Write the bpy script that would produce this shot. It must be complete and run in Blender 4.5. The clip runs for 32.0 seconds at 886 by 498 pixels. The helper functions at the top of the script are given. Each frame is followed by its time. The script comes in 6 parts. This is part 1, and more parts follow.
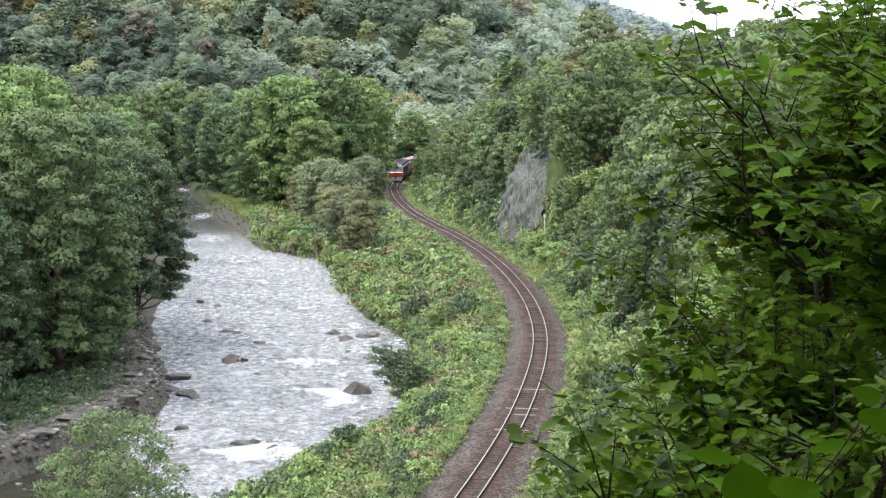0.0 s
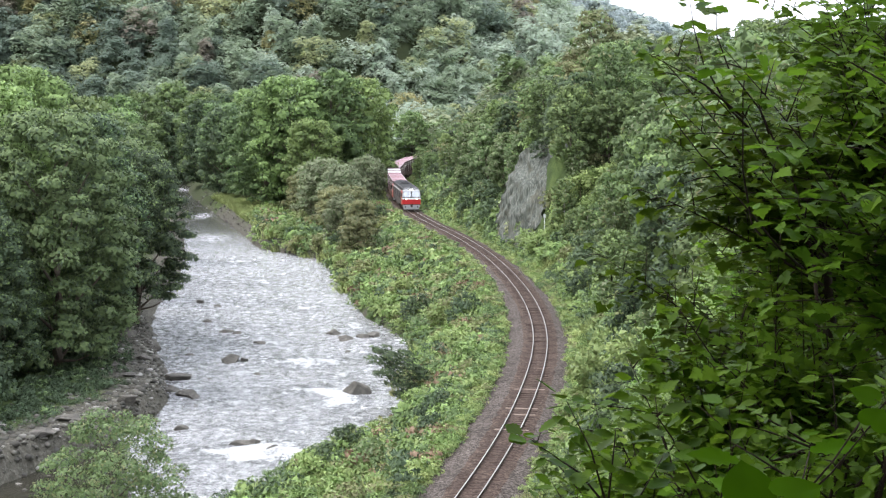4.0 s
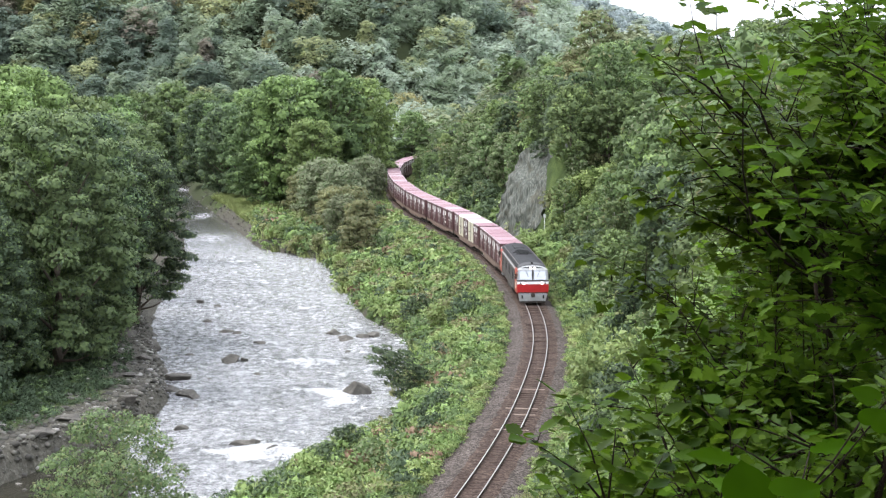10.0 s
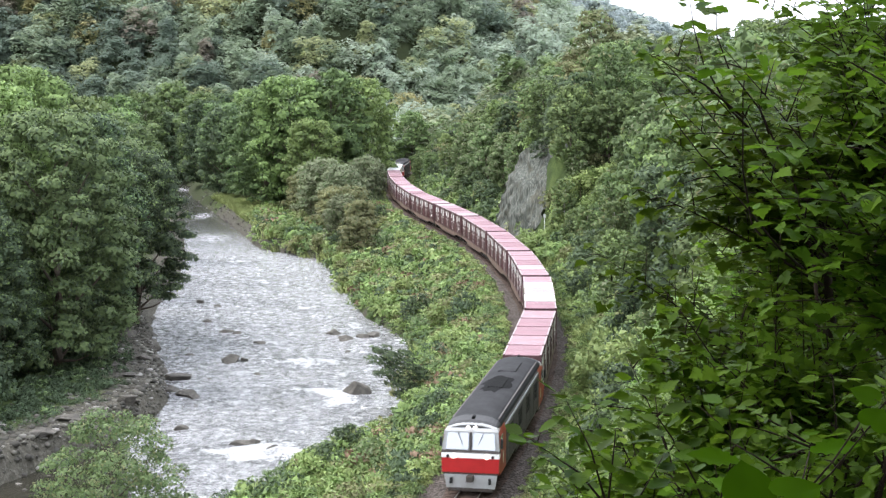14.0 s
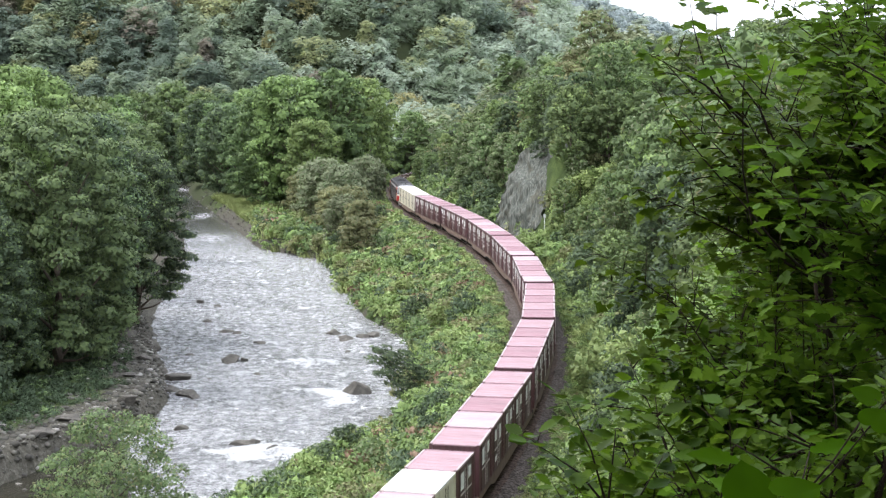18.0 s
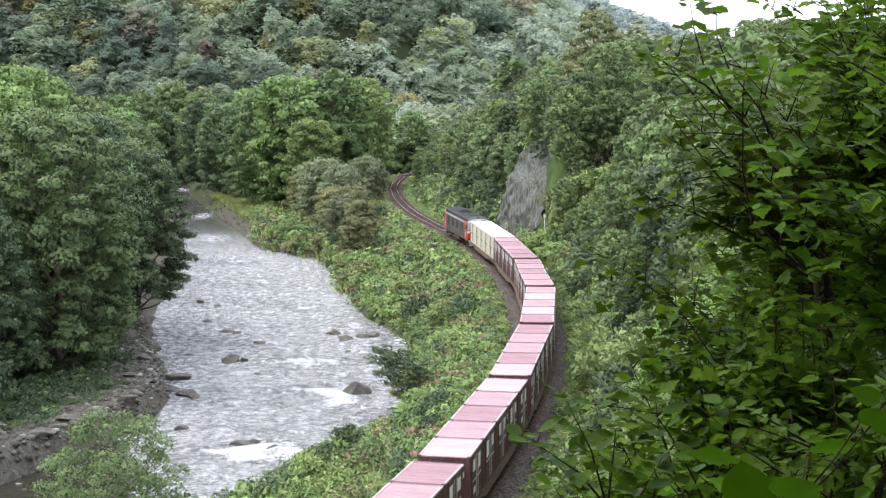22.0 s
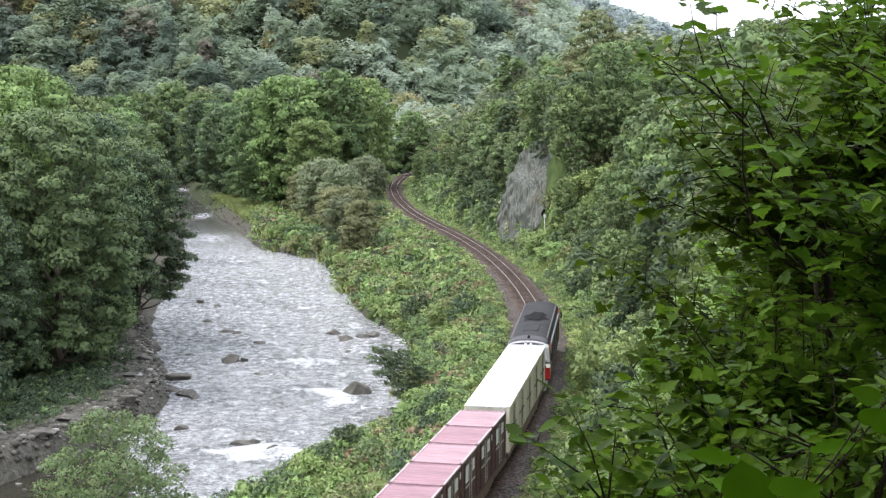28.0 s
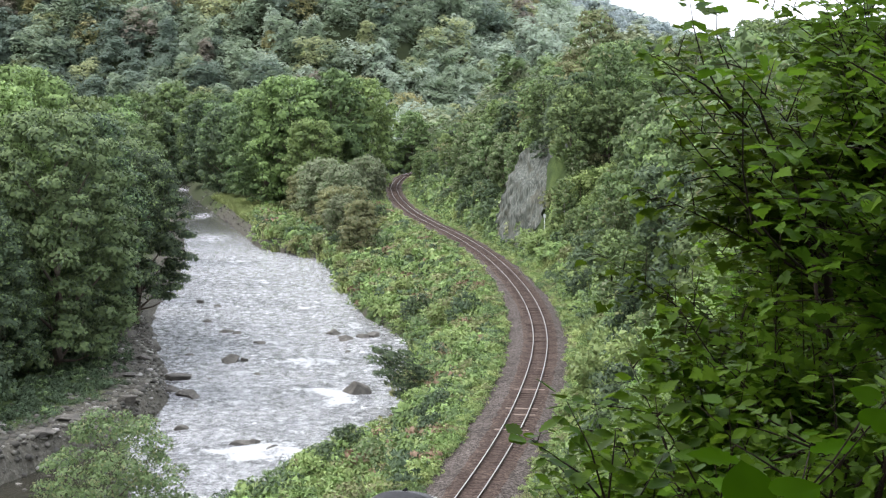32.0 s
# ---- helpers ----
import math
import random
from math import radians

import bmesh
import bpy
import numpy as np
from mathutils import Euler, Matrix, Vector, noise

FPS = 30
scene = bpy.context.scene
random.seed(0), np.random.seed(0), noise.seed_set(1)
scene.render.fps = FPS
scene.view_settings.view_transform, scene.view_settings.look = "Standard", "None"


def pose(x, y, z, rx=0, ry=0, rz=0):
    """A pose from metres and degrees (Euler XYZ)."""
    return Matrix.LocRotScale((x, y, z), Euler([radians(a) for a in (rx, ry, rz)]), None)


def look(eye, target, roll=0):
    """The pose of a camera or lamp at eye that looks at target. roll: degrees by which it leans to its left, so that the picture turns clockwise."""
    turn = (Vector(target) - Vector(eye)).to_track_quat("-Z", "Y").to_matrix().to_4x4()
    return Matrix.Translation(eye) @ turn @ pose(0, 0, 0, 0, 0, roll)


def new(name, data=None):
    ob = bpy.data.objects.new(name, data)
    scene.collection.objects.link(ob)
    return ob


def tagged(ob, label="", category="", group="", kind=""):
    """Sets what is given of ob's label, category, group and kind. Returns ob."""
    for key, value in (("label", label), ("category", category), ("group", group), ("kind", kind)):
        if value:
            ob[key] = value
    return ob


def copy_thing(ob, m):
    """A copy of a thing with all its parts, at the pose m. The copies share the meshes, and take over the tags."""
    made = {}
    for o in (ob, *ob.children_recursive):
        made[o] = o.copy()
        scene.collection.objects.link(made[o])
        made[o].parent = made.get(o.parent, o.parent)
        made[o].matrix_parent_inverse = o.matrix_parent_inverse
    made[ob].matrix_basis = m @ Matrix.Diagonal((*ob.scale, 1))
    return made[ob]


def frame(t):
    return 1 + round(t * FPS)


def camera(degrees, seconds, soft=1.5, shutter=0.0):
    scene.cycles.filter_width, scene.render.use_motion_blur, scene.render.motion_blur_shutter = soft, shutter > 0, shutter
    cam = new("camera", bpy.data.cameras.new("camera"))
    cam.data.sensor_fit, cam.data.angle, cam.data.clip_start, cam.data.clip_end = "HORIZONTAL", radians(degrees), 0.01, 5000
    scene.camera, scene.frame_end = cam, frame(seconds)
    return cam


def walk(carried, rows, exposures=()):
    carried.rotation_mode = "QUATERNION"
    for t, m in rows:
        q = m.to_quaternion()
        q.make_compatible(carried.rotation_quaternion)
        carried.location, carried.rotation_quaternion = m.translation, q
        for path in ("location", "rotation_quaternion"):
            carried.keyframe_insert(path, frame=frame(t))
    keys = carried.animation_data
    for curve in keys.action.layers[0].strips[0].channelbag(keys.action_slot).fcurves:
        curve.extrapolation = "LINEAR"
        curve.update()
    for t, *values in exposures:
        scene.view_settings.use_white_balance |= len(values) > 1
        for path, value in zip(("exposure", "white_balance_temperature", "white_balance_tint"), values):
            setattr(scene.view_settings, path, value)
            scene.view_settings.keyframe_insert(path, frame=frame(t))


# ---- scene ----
cam = camera(31.98, 32.0, soft=1.25, shutter=0.4)
EYE_Z = 21.066
EYE = pose(0.0, 0.0, EYE_Z, 90 - 6.283, 0, 0)
walk(cam, [(0.0, EYE), (32.0, EYE)], exposures=[(0.0, 1.58), (14.5, 1.57), (17.5, 1.5), (32.0, 1.46)])

# ---- world and light: bright overcast ----
world = bpy.data.worlds.new("overcast_sky")
scene.world = world
world.use_nodes = True
wn, wl = world.node_tree.nodes, world.node_tree.links
wbg = wn["Background"]
wsky = wn.new("ShaderNodeTexSky")
wsky.sky_type = "NISHITA"
wsky.sun_disc = False
wsky.sun_elevation = radians(59)
wsky.sun_rotation = radians(-80)
wsky.dust_density = 4.0
wsky.air_density = 1.0
wmix = wn.new("ShaderNodeMix")
wmix.data_type = "RGBA"
wmix.inputs[0].default_value = 0.85
wmix.inputs[7].default_value = (12.5, 13.2, 14.9, 1)
wl.new(wsky.outputs[0], wmix.inputs[6])
wl.new(wmix.outputs[2], wbg.inputs[0])
wbg.inputs[1].default_value = 0.074

sun = new("sun", bpy.data.lights.new("sun", "SUN"))
sun.data.energy = 1.0
sun.data.angle = radians(35)
sun.data.color = (1.0, 0.96, 0.9)
sun.matrix_world = look((-0.6 * 300, 0.1 * 300, 300), (0, 0, 0))


# ---- materials ----
def mat(name):
    m = bpy.data.materials.new(name)
    m.use_nodes = True
    nt = m.node_tree
    return m, nt.nodes, nt.links, nt.nodes["Principled BSDF"]


def ramp(n, stops):
    r = n.new("ShaderNodeValToRGB")
    e = r.color_ramp.elements
    while len(e) < len(stops):
        e.new(0.5)
    for k, (p, c) in zip(e, stops):
        k.position, k.color = p, (*c, 1)
    return r


def noise_tex(n, l, scale, detail=4.0, rough=0.6, coords="Object", stretch=None):
    tc = n.new("ShaderNodeTexCoord")
    t = n.new("ShaderNodeTexNoise")
    t.inputs["Scale"].default_value = scale
    t.inputs["Detail"].default_value = detail
    t.inputs["Roughness"].default_value = rough
    if stretch:
        mp = n.new("ShaderNodeMapping")
        mp.inputs["Scale"].default_value = stretch
        l.new(tc.outputs[coords], mp.inputs[0])
        l.new(mp.outputs[0], t.inputs["Vector"])
    else:
        l.new(tc.outputs[coords], t.inputs["Vector"])
    return t


def bump(n, l, src, bsdf, strength=0.3, dist=0.02):
    b = n.new("ShaderNodeBump")
    b.inputs["Strength"].default_value = strength
    b.inputs["Distance"].default_value = dist
    l.new(src, b.inputs["Height"])
    l.new(b.outputs[0], bsdf.inputs["Normal"])
    return b


def scaled(c, k):
    return tuple(min(1.0, v * k) for v in c)


def surface(name, color, rough=0.6, metal=0.0, vary=0.25, scale=3.0, grain=60.0, relief=0.15, dist=0.005, dirt=None, dirt_amount=0.4, stretch=None, spec=0.5):
    """A painted or mineral surface: two scales of variation, fine relief, blotches of dirt."""
    m, n, l, b = mat(name)
    big = noise_tex(n, l, scale, 5, 0.65, stretch=stretch)
    fine = noise_tex(n, l, grain, 3)
    r = ramp(n, [(0.3, scaled(color, 1 - vary)), (0.7, scaled(color, 1 + vary))])
    l.new(big.outputs[0], r.inputs[0])
    out = r.outputs[0]
    if dirt:
        second = noise_tex(n, l, scale * 2.7, 6, 0.7, stretch=stretch)
        mask = ramp(n, [(0.45, (0, 0, 0)), (0.75, (dirt_amount,) * 3)])
        l.new(second.outputs[0], mask.inputs[0])
        mx = n.new("ShaderNodeMix")
        mx.data_type = "RGBA"
        mx.inputs[7].default_value = (*dirt, 1)
        l.new(mask.outputs[0], mx.inputs[0])
        l.new(out, mx.inputs[6])
        out = mx.outputs[2]
    l.new(out, b.inputs["Base Color"])
    rr = n.new("ShaderNodeMapRange")
    rr.inputs[3].default_value, rr.inputs[4].default_value = max(0.02, rough - 0.12), min(1, rough + 0.12)
    l.new(fine.outputs[0], rr.inputs[0])
    l.new(rr.outputs[0], b.inputs["Roughness"])
    b.inputs["Metallic"].default_value = metal
    b.inputs["Specular IOR Level"].default_value = spec
    bump(n, l, fine.outputs[0], b, relief, dist)
    return m


def foliage(name, color, second, through_light=0.22, rough=0.55, hue=0.012, spec=0.12, muted=True, even=1.0):
    """Leaves: each leaf and each plant a little different, light passing through."""
    m, n, l, b = mat(name)
    # muted leaves are greyed and blued a little, haze put into their colour
    color, second = [tuple(0.91 * v + 0.09 * (0.35 * c[0] + 0.55 * c[1] + 0.1 * c[2]) + (0.011, 0.0, 0.018)[i] for i, v in enumerate(c)) if muted else c for c in (color, second)]
    geo, info = n.new("ShaderNodeNewGeometry"), n.new("ShaderNodeObjectInfo")
    r = ramp(n, [(0.0, scaled(color, 1 - 0.2 * even)), (0.5, color), (1.0, tuple((1 - 0.6 * even) * p + 0.6 * even * q for p, q in zip(color, second)))])
    l.new(geo.outputs["Random Per Island"], r.inputs[0])
    patches = noise_tex(n, l, 0.25, 3)
    hs = n.new("ShaderNodeHueSaturation")
    a = n.new("ShaderNodeMapRange")
    a.inputs[3].default_value, a.inputs[4].default_value = 0.5 - hue, 0.5 + hue
    l.new(info.outputs["Random"], a.inputs[0])
    l.new(a.outputs[0], hs.inputs["Hue"])
    v = n.new("ShaderNodeMapRange")
    v.inputs[1].default_value, v.inputs[2].default_value = 0.3, 0.7
    v.inputs[3].default_value, v.inputs[4].default_value = 1 - 0.28 * even, 1 + 0.28 * even
    l.new(patches.outputs[0], v.inputs[0])
    plant_tone = None
    for op, value in (("MULTIPLY", 7.13), ("FRACT", 0.0), ("MULTIPLY_ADD", 0.5)):
        node = n.new("ShaderNodeMath")
        node.operation = op
        node.inputs[1].default_value = value
        node.inputs[2].default_value = 0.75
        l.new(plant_tone if plant_tone else info.outputs["Random"], node.inputs[0])
        plant_tone = node.outputs[0]
    both = n.new("ShaderNodeMath")
    both.operation = "MULTIPLY"
    l.new(plant_tone, both.inputs[0])
    l.new(v.outputs[0], both.inputs[1])
    l.new(both.outputs[0], hs.inputs["Value"])
    l.new(r.outputs[0], hs.inputs["Color"])
    l.new(hs.outputs[0], b.inputs["Base Color"])
    b.inputs["Roughness"].default_value = rough
    b.inputs["Specular IOR Level"].default_value = spec
    tr = n.new("ShaderNodeBsdfTranslucent")
    l.new(hs.outputs[0], tr.inputs[0])
    mx = n.new("ShaderNodeMixShader")
    mx.inputs[0].default_value = through_light
    l.new(b.outputs[0], mx.inputs[1])
    l.new(tr.outputs[0], mx.inputs[2])
    l.new(mx.outputs[0], n["Material Output"].inputs[0])
    return m


LEAF = {
    "bright": foliage("leaf_bright", (0.20, 0.31, 0.075), (0.27, 0.39, 0.10)),
    "mid": foliage("leaf_mid", (0.125, 0.20, 0.058), (0.175, 0.265, 0.075)),
    "dark": foliage("leaf_dark", (0.068, 0.118, 0.045), (0.105, 0.165, 0.06)),
    "olive": foliage("leaf_olive", (0.215, 0.235, 0.085), (0.28, 0.30, 0.105)),
    "grey": foliage("leaf_grey", (0.23, 0.275, 0.135), (0.30, 0.345, 0.18)),
    "russet": foliage("leaf_russet", (0.24, 0.165, 0.09), (0.30, 0.20, 0.11)),
    "knotweed": foliage("leaf_knotweed", (0.235, 0.325, 0.085), (0.325, 0.41, 0.12), rough=0.45),
    "grass": foliage("leaf_grass", (0.27, 0.345, 0.09), (0.37, 0.42, 0.14)),
    # far and ridge leaves: distance haze painted in as pale, bluish, even colour
    "hazy_mid": foliage("leaf_hazy_mid", (0.305, 0.39, 0.25), (0.34, 0.42, 0.26), through_light=0.6, even=0.3),
    "hazy_dark": foliage("leaf_hazy_dark", (0.205, 0.28, 0.20), (0.235, 0.31, 0.21), through_light=0.6, even=0.3),
    "hazy_olive": foliage("leaf_hazy_olive", (0.40, 0.45, 0.225), (0.43, 0.475, 0.235), through_light=0.6, even=0.3),
    "hazy_grey": foliage("leaf_hazy_grey", (0.41, 0.495, 0.37), (0.44, 0.52, 0.375), through_light=0.6, even=0.3),
    "hazy_yellow": foliage("leaf_hazy_yellow", (0.42, 0.41, 0.18), (0.46, 0.44, 0.2), through_light=0.55, even=0.3),
    "hazy_russet": foliage("leaf_hazy_russet", (0.32, 0.30, 0.225), (0.35, 0.325, 0.235), through_light=0.55, even=0.3),
    "ridge": foliage("leaf_ridge_hazy", (0.41, 0.49, 0.47), (0.43, 0.51, 0.48), through_light=0.6, even=0.2),
    # maple leaves: one copy darkened for shade, sunny and lit ones with painted sunlight
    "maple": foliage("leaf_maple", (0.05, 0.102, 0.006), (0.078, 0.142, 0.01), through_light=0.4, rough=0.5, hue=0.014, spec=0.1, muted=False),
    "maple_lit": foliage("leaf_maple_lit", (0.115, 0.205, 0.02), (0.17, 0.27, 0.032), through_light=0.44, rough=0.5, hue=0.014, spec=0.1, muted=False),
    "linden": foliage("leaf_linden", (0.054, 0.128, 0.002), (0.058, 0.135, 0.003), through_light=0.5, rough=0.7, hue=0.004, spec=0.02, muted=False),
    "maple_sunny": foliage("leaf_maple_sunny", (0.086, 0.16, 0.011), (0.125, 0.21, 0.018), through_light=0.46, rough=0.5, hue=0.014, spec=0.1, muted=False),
}
BARK = surface("bark", (0.11, 0.085, 0.065), 0.9, vary=0.4, scale=2.0, grain=25, relief=0.6, dist=0.03, stretch=(3, 3, 0.6))
BARK_PALE = surface("bark_pale", (0.42, 0.40, 0.36), 0.85, vary=0.3, scale=2.0, grain=25, relief=0.4, dist=0.02, dirt=(0.1, 0.08, 0.06))
TWIG = surface("twig_bark", (0.026, 0.018, 0.014), 0.85, vary=0.4, scale=8.0, grain=90, relief=0.3, spec=0.12)


def ballast_material(name, tones):
    m, n, l, b = mat(name)
    tc = n.new("ShaderNodeTexCoord")
    vor = n.new("ShaderNodeTexVoronoi")
    vor.inputs["Scale"].default_value = 10.0
    l.new(tc.outputs["Object"], vor.inputs["Vector"])
    sep = n.new("ShaderNodeSeparateColor")
    l.new(vor.outputs["Color"], sep.inputs[0])
    r = ramp(n, list(zip((0.0, 0.5, 1.0), tones)))
    l.new(sep.outputs[0], r.inputs[0])
    big = noise_tex(n, l, 0.5, 5, 0.65)
    hs = n.new("ShaderNodeHueSaturation")
    v = n.new("ShaderNodeMapRange")
    v.inputs[1].default_value, v.inputs[2].default_value = 0.3, 0.7
    v.inputs[3].default_value, v.inputs[4].default_value = 0.7, 1.25
    l.new(big.outputs[0], v.inputs[0])
    l.new(v.outputs[0], hs.inputs["Value"])
    l.new(r.outputs[0], hs.inputs["Color"])
    l.new(hs.outputs[0], b.inputs["Base Color"])
    b.inputs["Roughness"].default_value = 0.95
    b.inputs["Specular IOR Level"].default_value = 0.1
    bump(n, l, vor.outputs["Distance"], b, 0.9, 0.06)
    return m


BALLAST = ballast_material("ballast_stone", [(0.036, 0.03, 0.026), (0.082, 0.068, 0.06), (0.165, 0.142, 0.128)])
BALLAST_RUSTY = ballast_material("rusty_ballast_stone", [(0.032, 0.023, 0.018), (0.075, 0.052, 0.042), (0.13, 0.098, 0.082)])
SLEEPER = surface("sleeper_wood", (0.062, 0.042, 0.034), 0.9, vary=0.4, scale=2.0, grain=40, relief=0.4, dirt=(0.105, 0.075, 0.06), spec=0.2)
SLEEPER_NEW = surface("sleeper_pale", (0.24, 0.185, 0.15), 0.85, vary=0.2, scale=2.0, grain=40, relief=0.3)
RAIL_SIDE = surface("rail_rust", (0.075, 0.047, 0.036), 0.8, vary=0.3, scale=4.0, relief=0.2)
RAIL_TOP = surface("rail_head_worn", (0.40, 0.375, 0.355), 0.42, 0.85, vary=0.12, scale=2.0, relief=0.05)
ROCK = surface("river_rock", (0.125, 0.115, 0.10), 0.8, vary=0.5, scale=1.3, grain=9, relief=0.7, dist=0.06, dirt=(0.03, 0.03, 0.026), dirt_amount=0.8, spec=0.25)


def shore_stone_material():
    m, n, l, b = mat("shore_stone")
    geo = n.new("ShaderNodeNewGeometry")
    r = ramp(n, [(0.0, (0.07, 0.066, 0.058)), (0.5, (0.125, 0.118, 0.10)), (0.85, (0.19, 0.18, 0.155)), (1.0, (0.42, 0.40, 0.37))])
    l.new(geo.outputs["Random Per Island"], r.inputs[0])
    grit = noise_tex(n, l, 6.0, 5, 0.7)
    mx = n.new("ShaderNodeMix")
    mx.data_type = "RGBA"
    mx.blend_type = "MULTIPLY"
    mx.inputs[0].default_value = 0.35
    l.new(r.outputs[0], mx.inputs[6])
    l.new(grit.outputs["Color"], mx.inputs[7])
    l.new(mx.outputs[2], b.inputs["Base Color"])
    b.inputs["Roughness"].default_value = 0.85
    b.inputs["Specular IOR Level"].default_value = 0.25
    bump(n, l, grit.outputs[0], b, 0.5, 0.03)
    return m


STONE_PALE = shore_stone_material()
STEEL_DARK = surface("running_gear_steel", (0.06, 0.052, 0.047), 0.75, 0.2, vary=0.35, scale=3.0, relief=0.2, dirt=(0.16, 0.11, 0.08))


def ground_material():
    m, n, l, b = mat("valley_ground")
    at = n.new("ShaderNodeAttribute")
    at.attribute_name = "cover"
    sep = n.new("ShaderNodeSeparateColor")
    l.new(at.outputs["Color"], sep.inputs[0])
    big, fine = noise_tex(n, l, 0.35, 6, 0.7), noise_tex(n, l, 3.0, 5, 0.7)
    green = ramp(n, [(0.25, (0.03, 0.045, 0.018)), (0.5, (0.065, 0.095, 0.03)), (0.75, (0.12, 0.15, 0.05))])
    l.new(big.outputs[0], green.inputs[0])
    gravel = ramp(n, [(0.3, (0.042, 0.04, 0.031)), (0.5, (0.09, 0.084, 0.068)), (0.7, (0.17, 0.16, 0.135))])
    l.new(fine.outputs[0], gravel.inputs[0])
    mx = n.new("ShaderNodeMix")
    mx.data_type = "RGBA"
    l.new(sep.outputs[0], mx.inputs[0])
    l.new(green.outputs[0], mx.inputs[6])
    l.new(gravel.outputs[0], mx.inputs[7])
    soil = n.new("ShaderNodeMix")
    soil.data_type = "RGBA"
    soil.inputs[7].default_value = (0.05, 0.058, 0.032, 1)
    l.new(sep.outputs[1], soil.inputs[0])
    l.new(mx.outputs[2], soil.inputs[6])
    l.new(soil.outputs[2], b.inputs["Base Color"])
    b.inputs["Roughness"].default_value = 0.95
    b.inputs["Specular IOR Level"].default_value = 0.15
    bump(n, l, fine.outputs[0], b, 0.9, 0.15)
    return m


def water_material():
    """Clear shallow water: aerated water and sky glints painted as mottled base colour, broken wavelets that mirror sky
    and slopes, calmer and painted darker where the foam value is low, white where it is high.
    """
    m, n, l, b = mat("river_water")
    at = n.new("ShaderNodeAttribute")
    at.attribute_name = "foam"
    fine = noise_tex(n, l, 2.4, 8, 0.8, stretch=(0.8, 0.6, 1.0))
    streak = noise_tex(n, l, 0.6, 6, 0.7, stretch=(0.8, 0.7, 1.0))
    total = at.outputs["Fac"]
    for src, gain in ((fine.outputs[0], 3.0), (streak.outputs[0], 2.0)):
        mad = n.new("ShaderNodeMath")
        mad.operation = "MULTIPLY_ADD"
        mad.inputs[1].default_value = gain
        mad.inputs[2].default_value = -0.5 * gain
        l.new(src, mad.inputs[0])
        add = n.new("ShaderNodeMath")
        add.operation = "ADD"
        l.new(mad.outputs[0], add.inputs[0])
        l.new(total, add.inputs[1])
        total = add.outputs[0]
    mask = n.new("ShaderNodeMapRange")
    mask.inputs[1].default_value, mask.inputs[2].default_value = 0.1, 0.66
    l.new(total, mask.inputs[0])
    # mottling in the colour: aerated water and painted sky glints
    bed = noise_tex(n, l, 1.5, 8, 0.85, stretch=(0.8, 0.6, 1.0))
    tone = ramp(n, [(0.4, (0.17, 0.172, 0.18)), (0.5, (0.39, 0.392, 0.404)), (0.6, (0.72, 0.725, 0.74))])
    l.new(bed.outputs[0], tone.inputs[0])
    calm = n.new("ShaderNodeMapRange")
    calm.inputs[1].default_value, calm.inputs[2].default_value = -0.35, -0.95
    l.new(at.outputs["Fac"], calm.inputs[0])
    # calm water's colour is darkened for the trees and slopes it would mirror
    deep = n.new("ShaderNodeMix")
    deep.data_type = "RGBA"
    deep.inputs[7].default_value = (0.03, 0.028, 0.02, 1)
    l.new(calm.outputs[0], deep.inputs[0])
    l.new(tone.outputs[0], deep.inputs[6])
    col = n.new("ShaderNodeMix")
    col.data_type = "RGBA"
    l.new(mask.outputs[0], col.inputs[0])
    l.new(deep.outputs[2], col.inputs[6])
    col.inputs[7].default_value = (0.84, 0.85, 0.86, 1)
    l.new(col.outputs[2], b.inputs["Base Color"])
    ro = n.new("ShaderNodeMapRange")
    ro.inputs[3].default_value, ro.inputs[4].default_value = 0.1, 0.75
    l.new(mask.outputs[0], ro.inputs[0])
    l.new(ro.outputs[0], b.inputs["Roughness"])
    b.inputs["IOR"].default_value = 1.4
    b.inputs["Specular IOR Level"].default_value = 0.85
    rough_water = n.new("ShaderNodeMapRange")
    rough_water.inputs[1].default_value, rough_water.inputs[2].default_value = -0.75, 0.0
    rough_water.inputs[3].default_value, rough_water.inputs[4].default_value = 0.12, 1.0
    l.new(at.outputs["Fac"], rough_water.inputs[0])
    wav = noise_tex(n, l, 2.6, 8, 0.78, stretch=(0.8, 0.6, 1.0))
    relief = bump(n, l, wav.outputs[0], b, 1.0, 0.8)
    l.new(rough_water.outputs[0], relief.inputs["Strength"])
    return m


GROUND, WATER = ground_material(), water_material()


# ---- small building helpers ----
def part(name, bm, material, parent, label="", smooth=False):
    me = bpy.data.meshes.new(name)
    bm.normal_update()
    bm.to_mesh(me)
    bm.free()
    if smooth:
        me.polygons.foreach_set("use_smooth", [True] * len(me.polygons))
    me.materials.append(material)
    ob = new(name, me)
    if parent:
        ob.parent = parent
    if label:
        ob["label"] = label
    return ob


def shared(name, me, parent, m):
    """One more object on a mesh that is already there."""
    ob = new(name, me)
    ob.parent = parent
    ob.matrix_basis = m
    return ob


def box(bm, x0, x1, y0, y1, z0, z1):
    v = [bm.verts.new(p) for p in ((x0, y0, z0), (x1, y0, z0), (x1, y1, z0), (x0, y1, z0), (x0, y0, z1), (x1, y0, z1), (x1, y1, z1), (x0, y1, z1))]
    for f in ((3, 2, 1, 0), (4, 5, 6, 7), (0, 1, 5, 4), (1, 2, 6, 5), (2, 3, 7, 6), (3, 0, 4, 7)):
        bm.faces.new([v[i] for i in f])
    return v


def boxed(*sizes, bevel=0.0):
    bm = bmesh.new()
    for s in sizes:
        box(bm, *s)
    if bevel:
        bmesh.ops.bevel(bm, geom=bm.edges[:], offset=bevel, segments=1, affect="EDGES")
    return bm


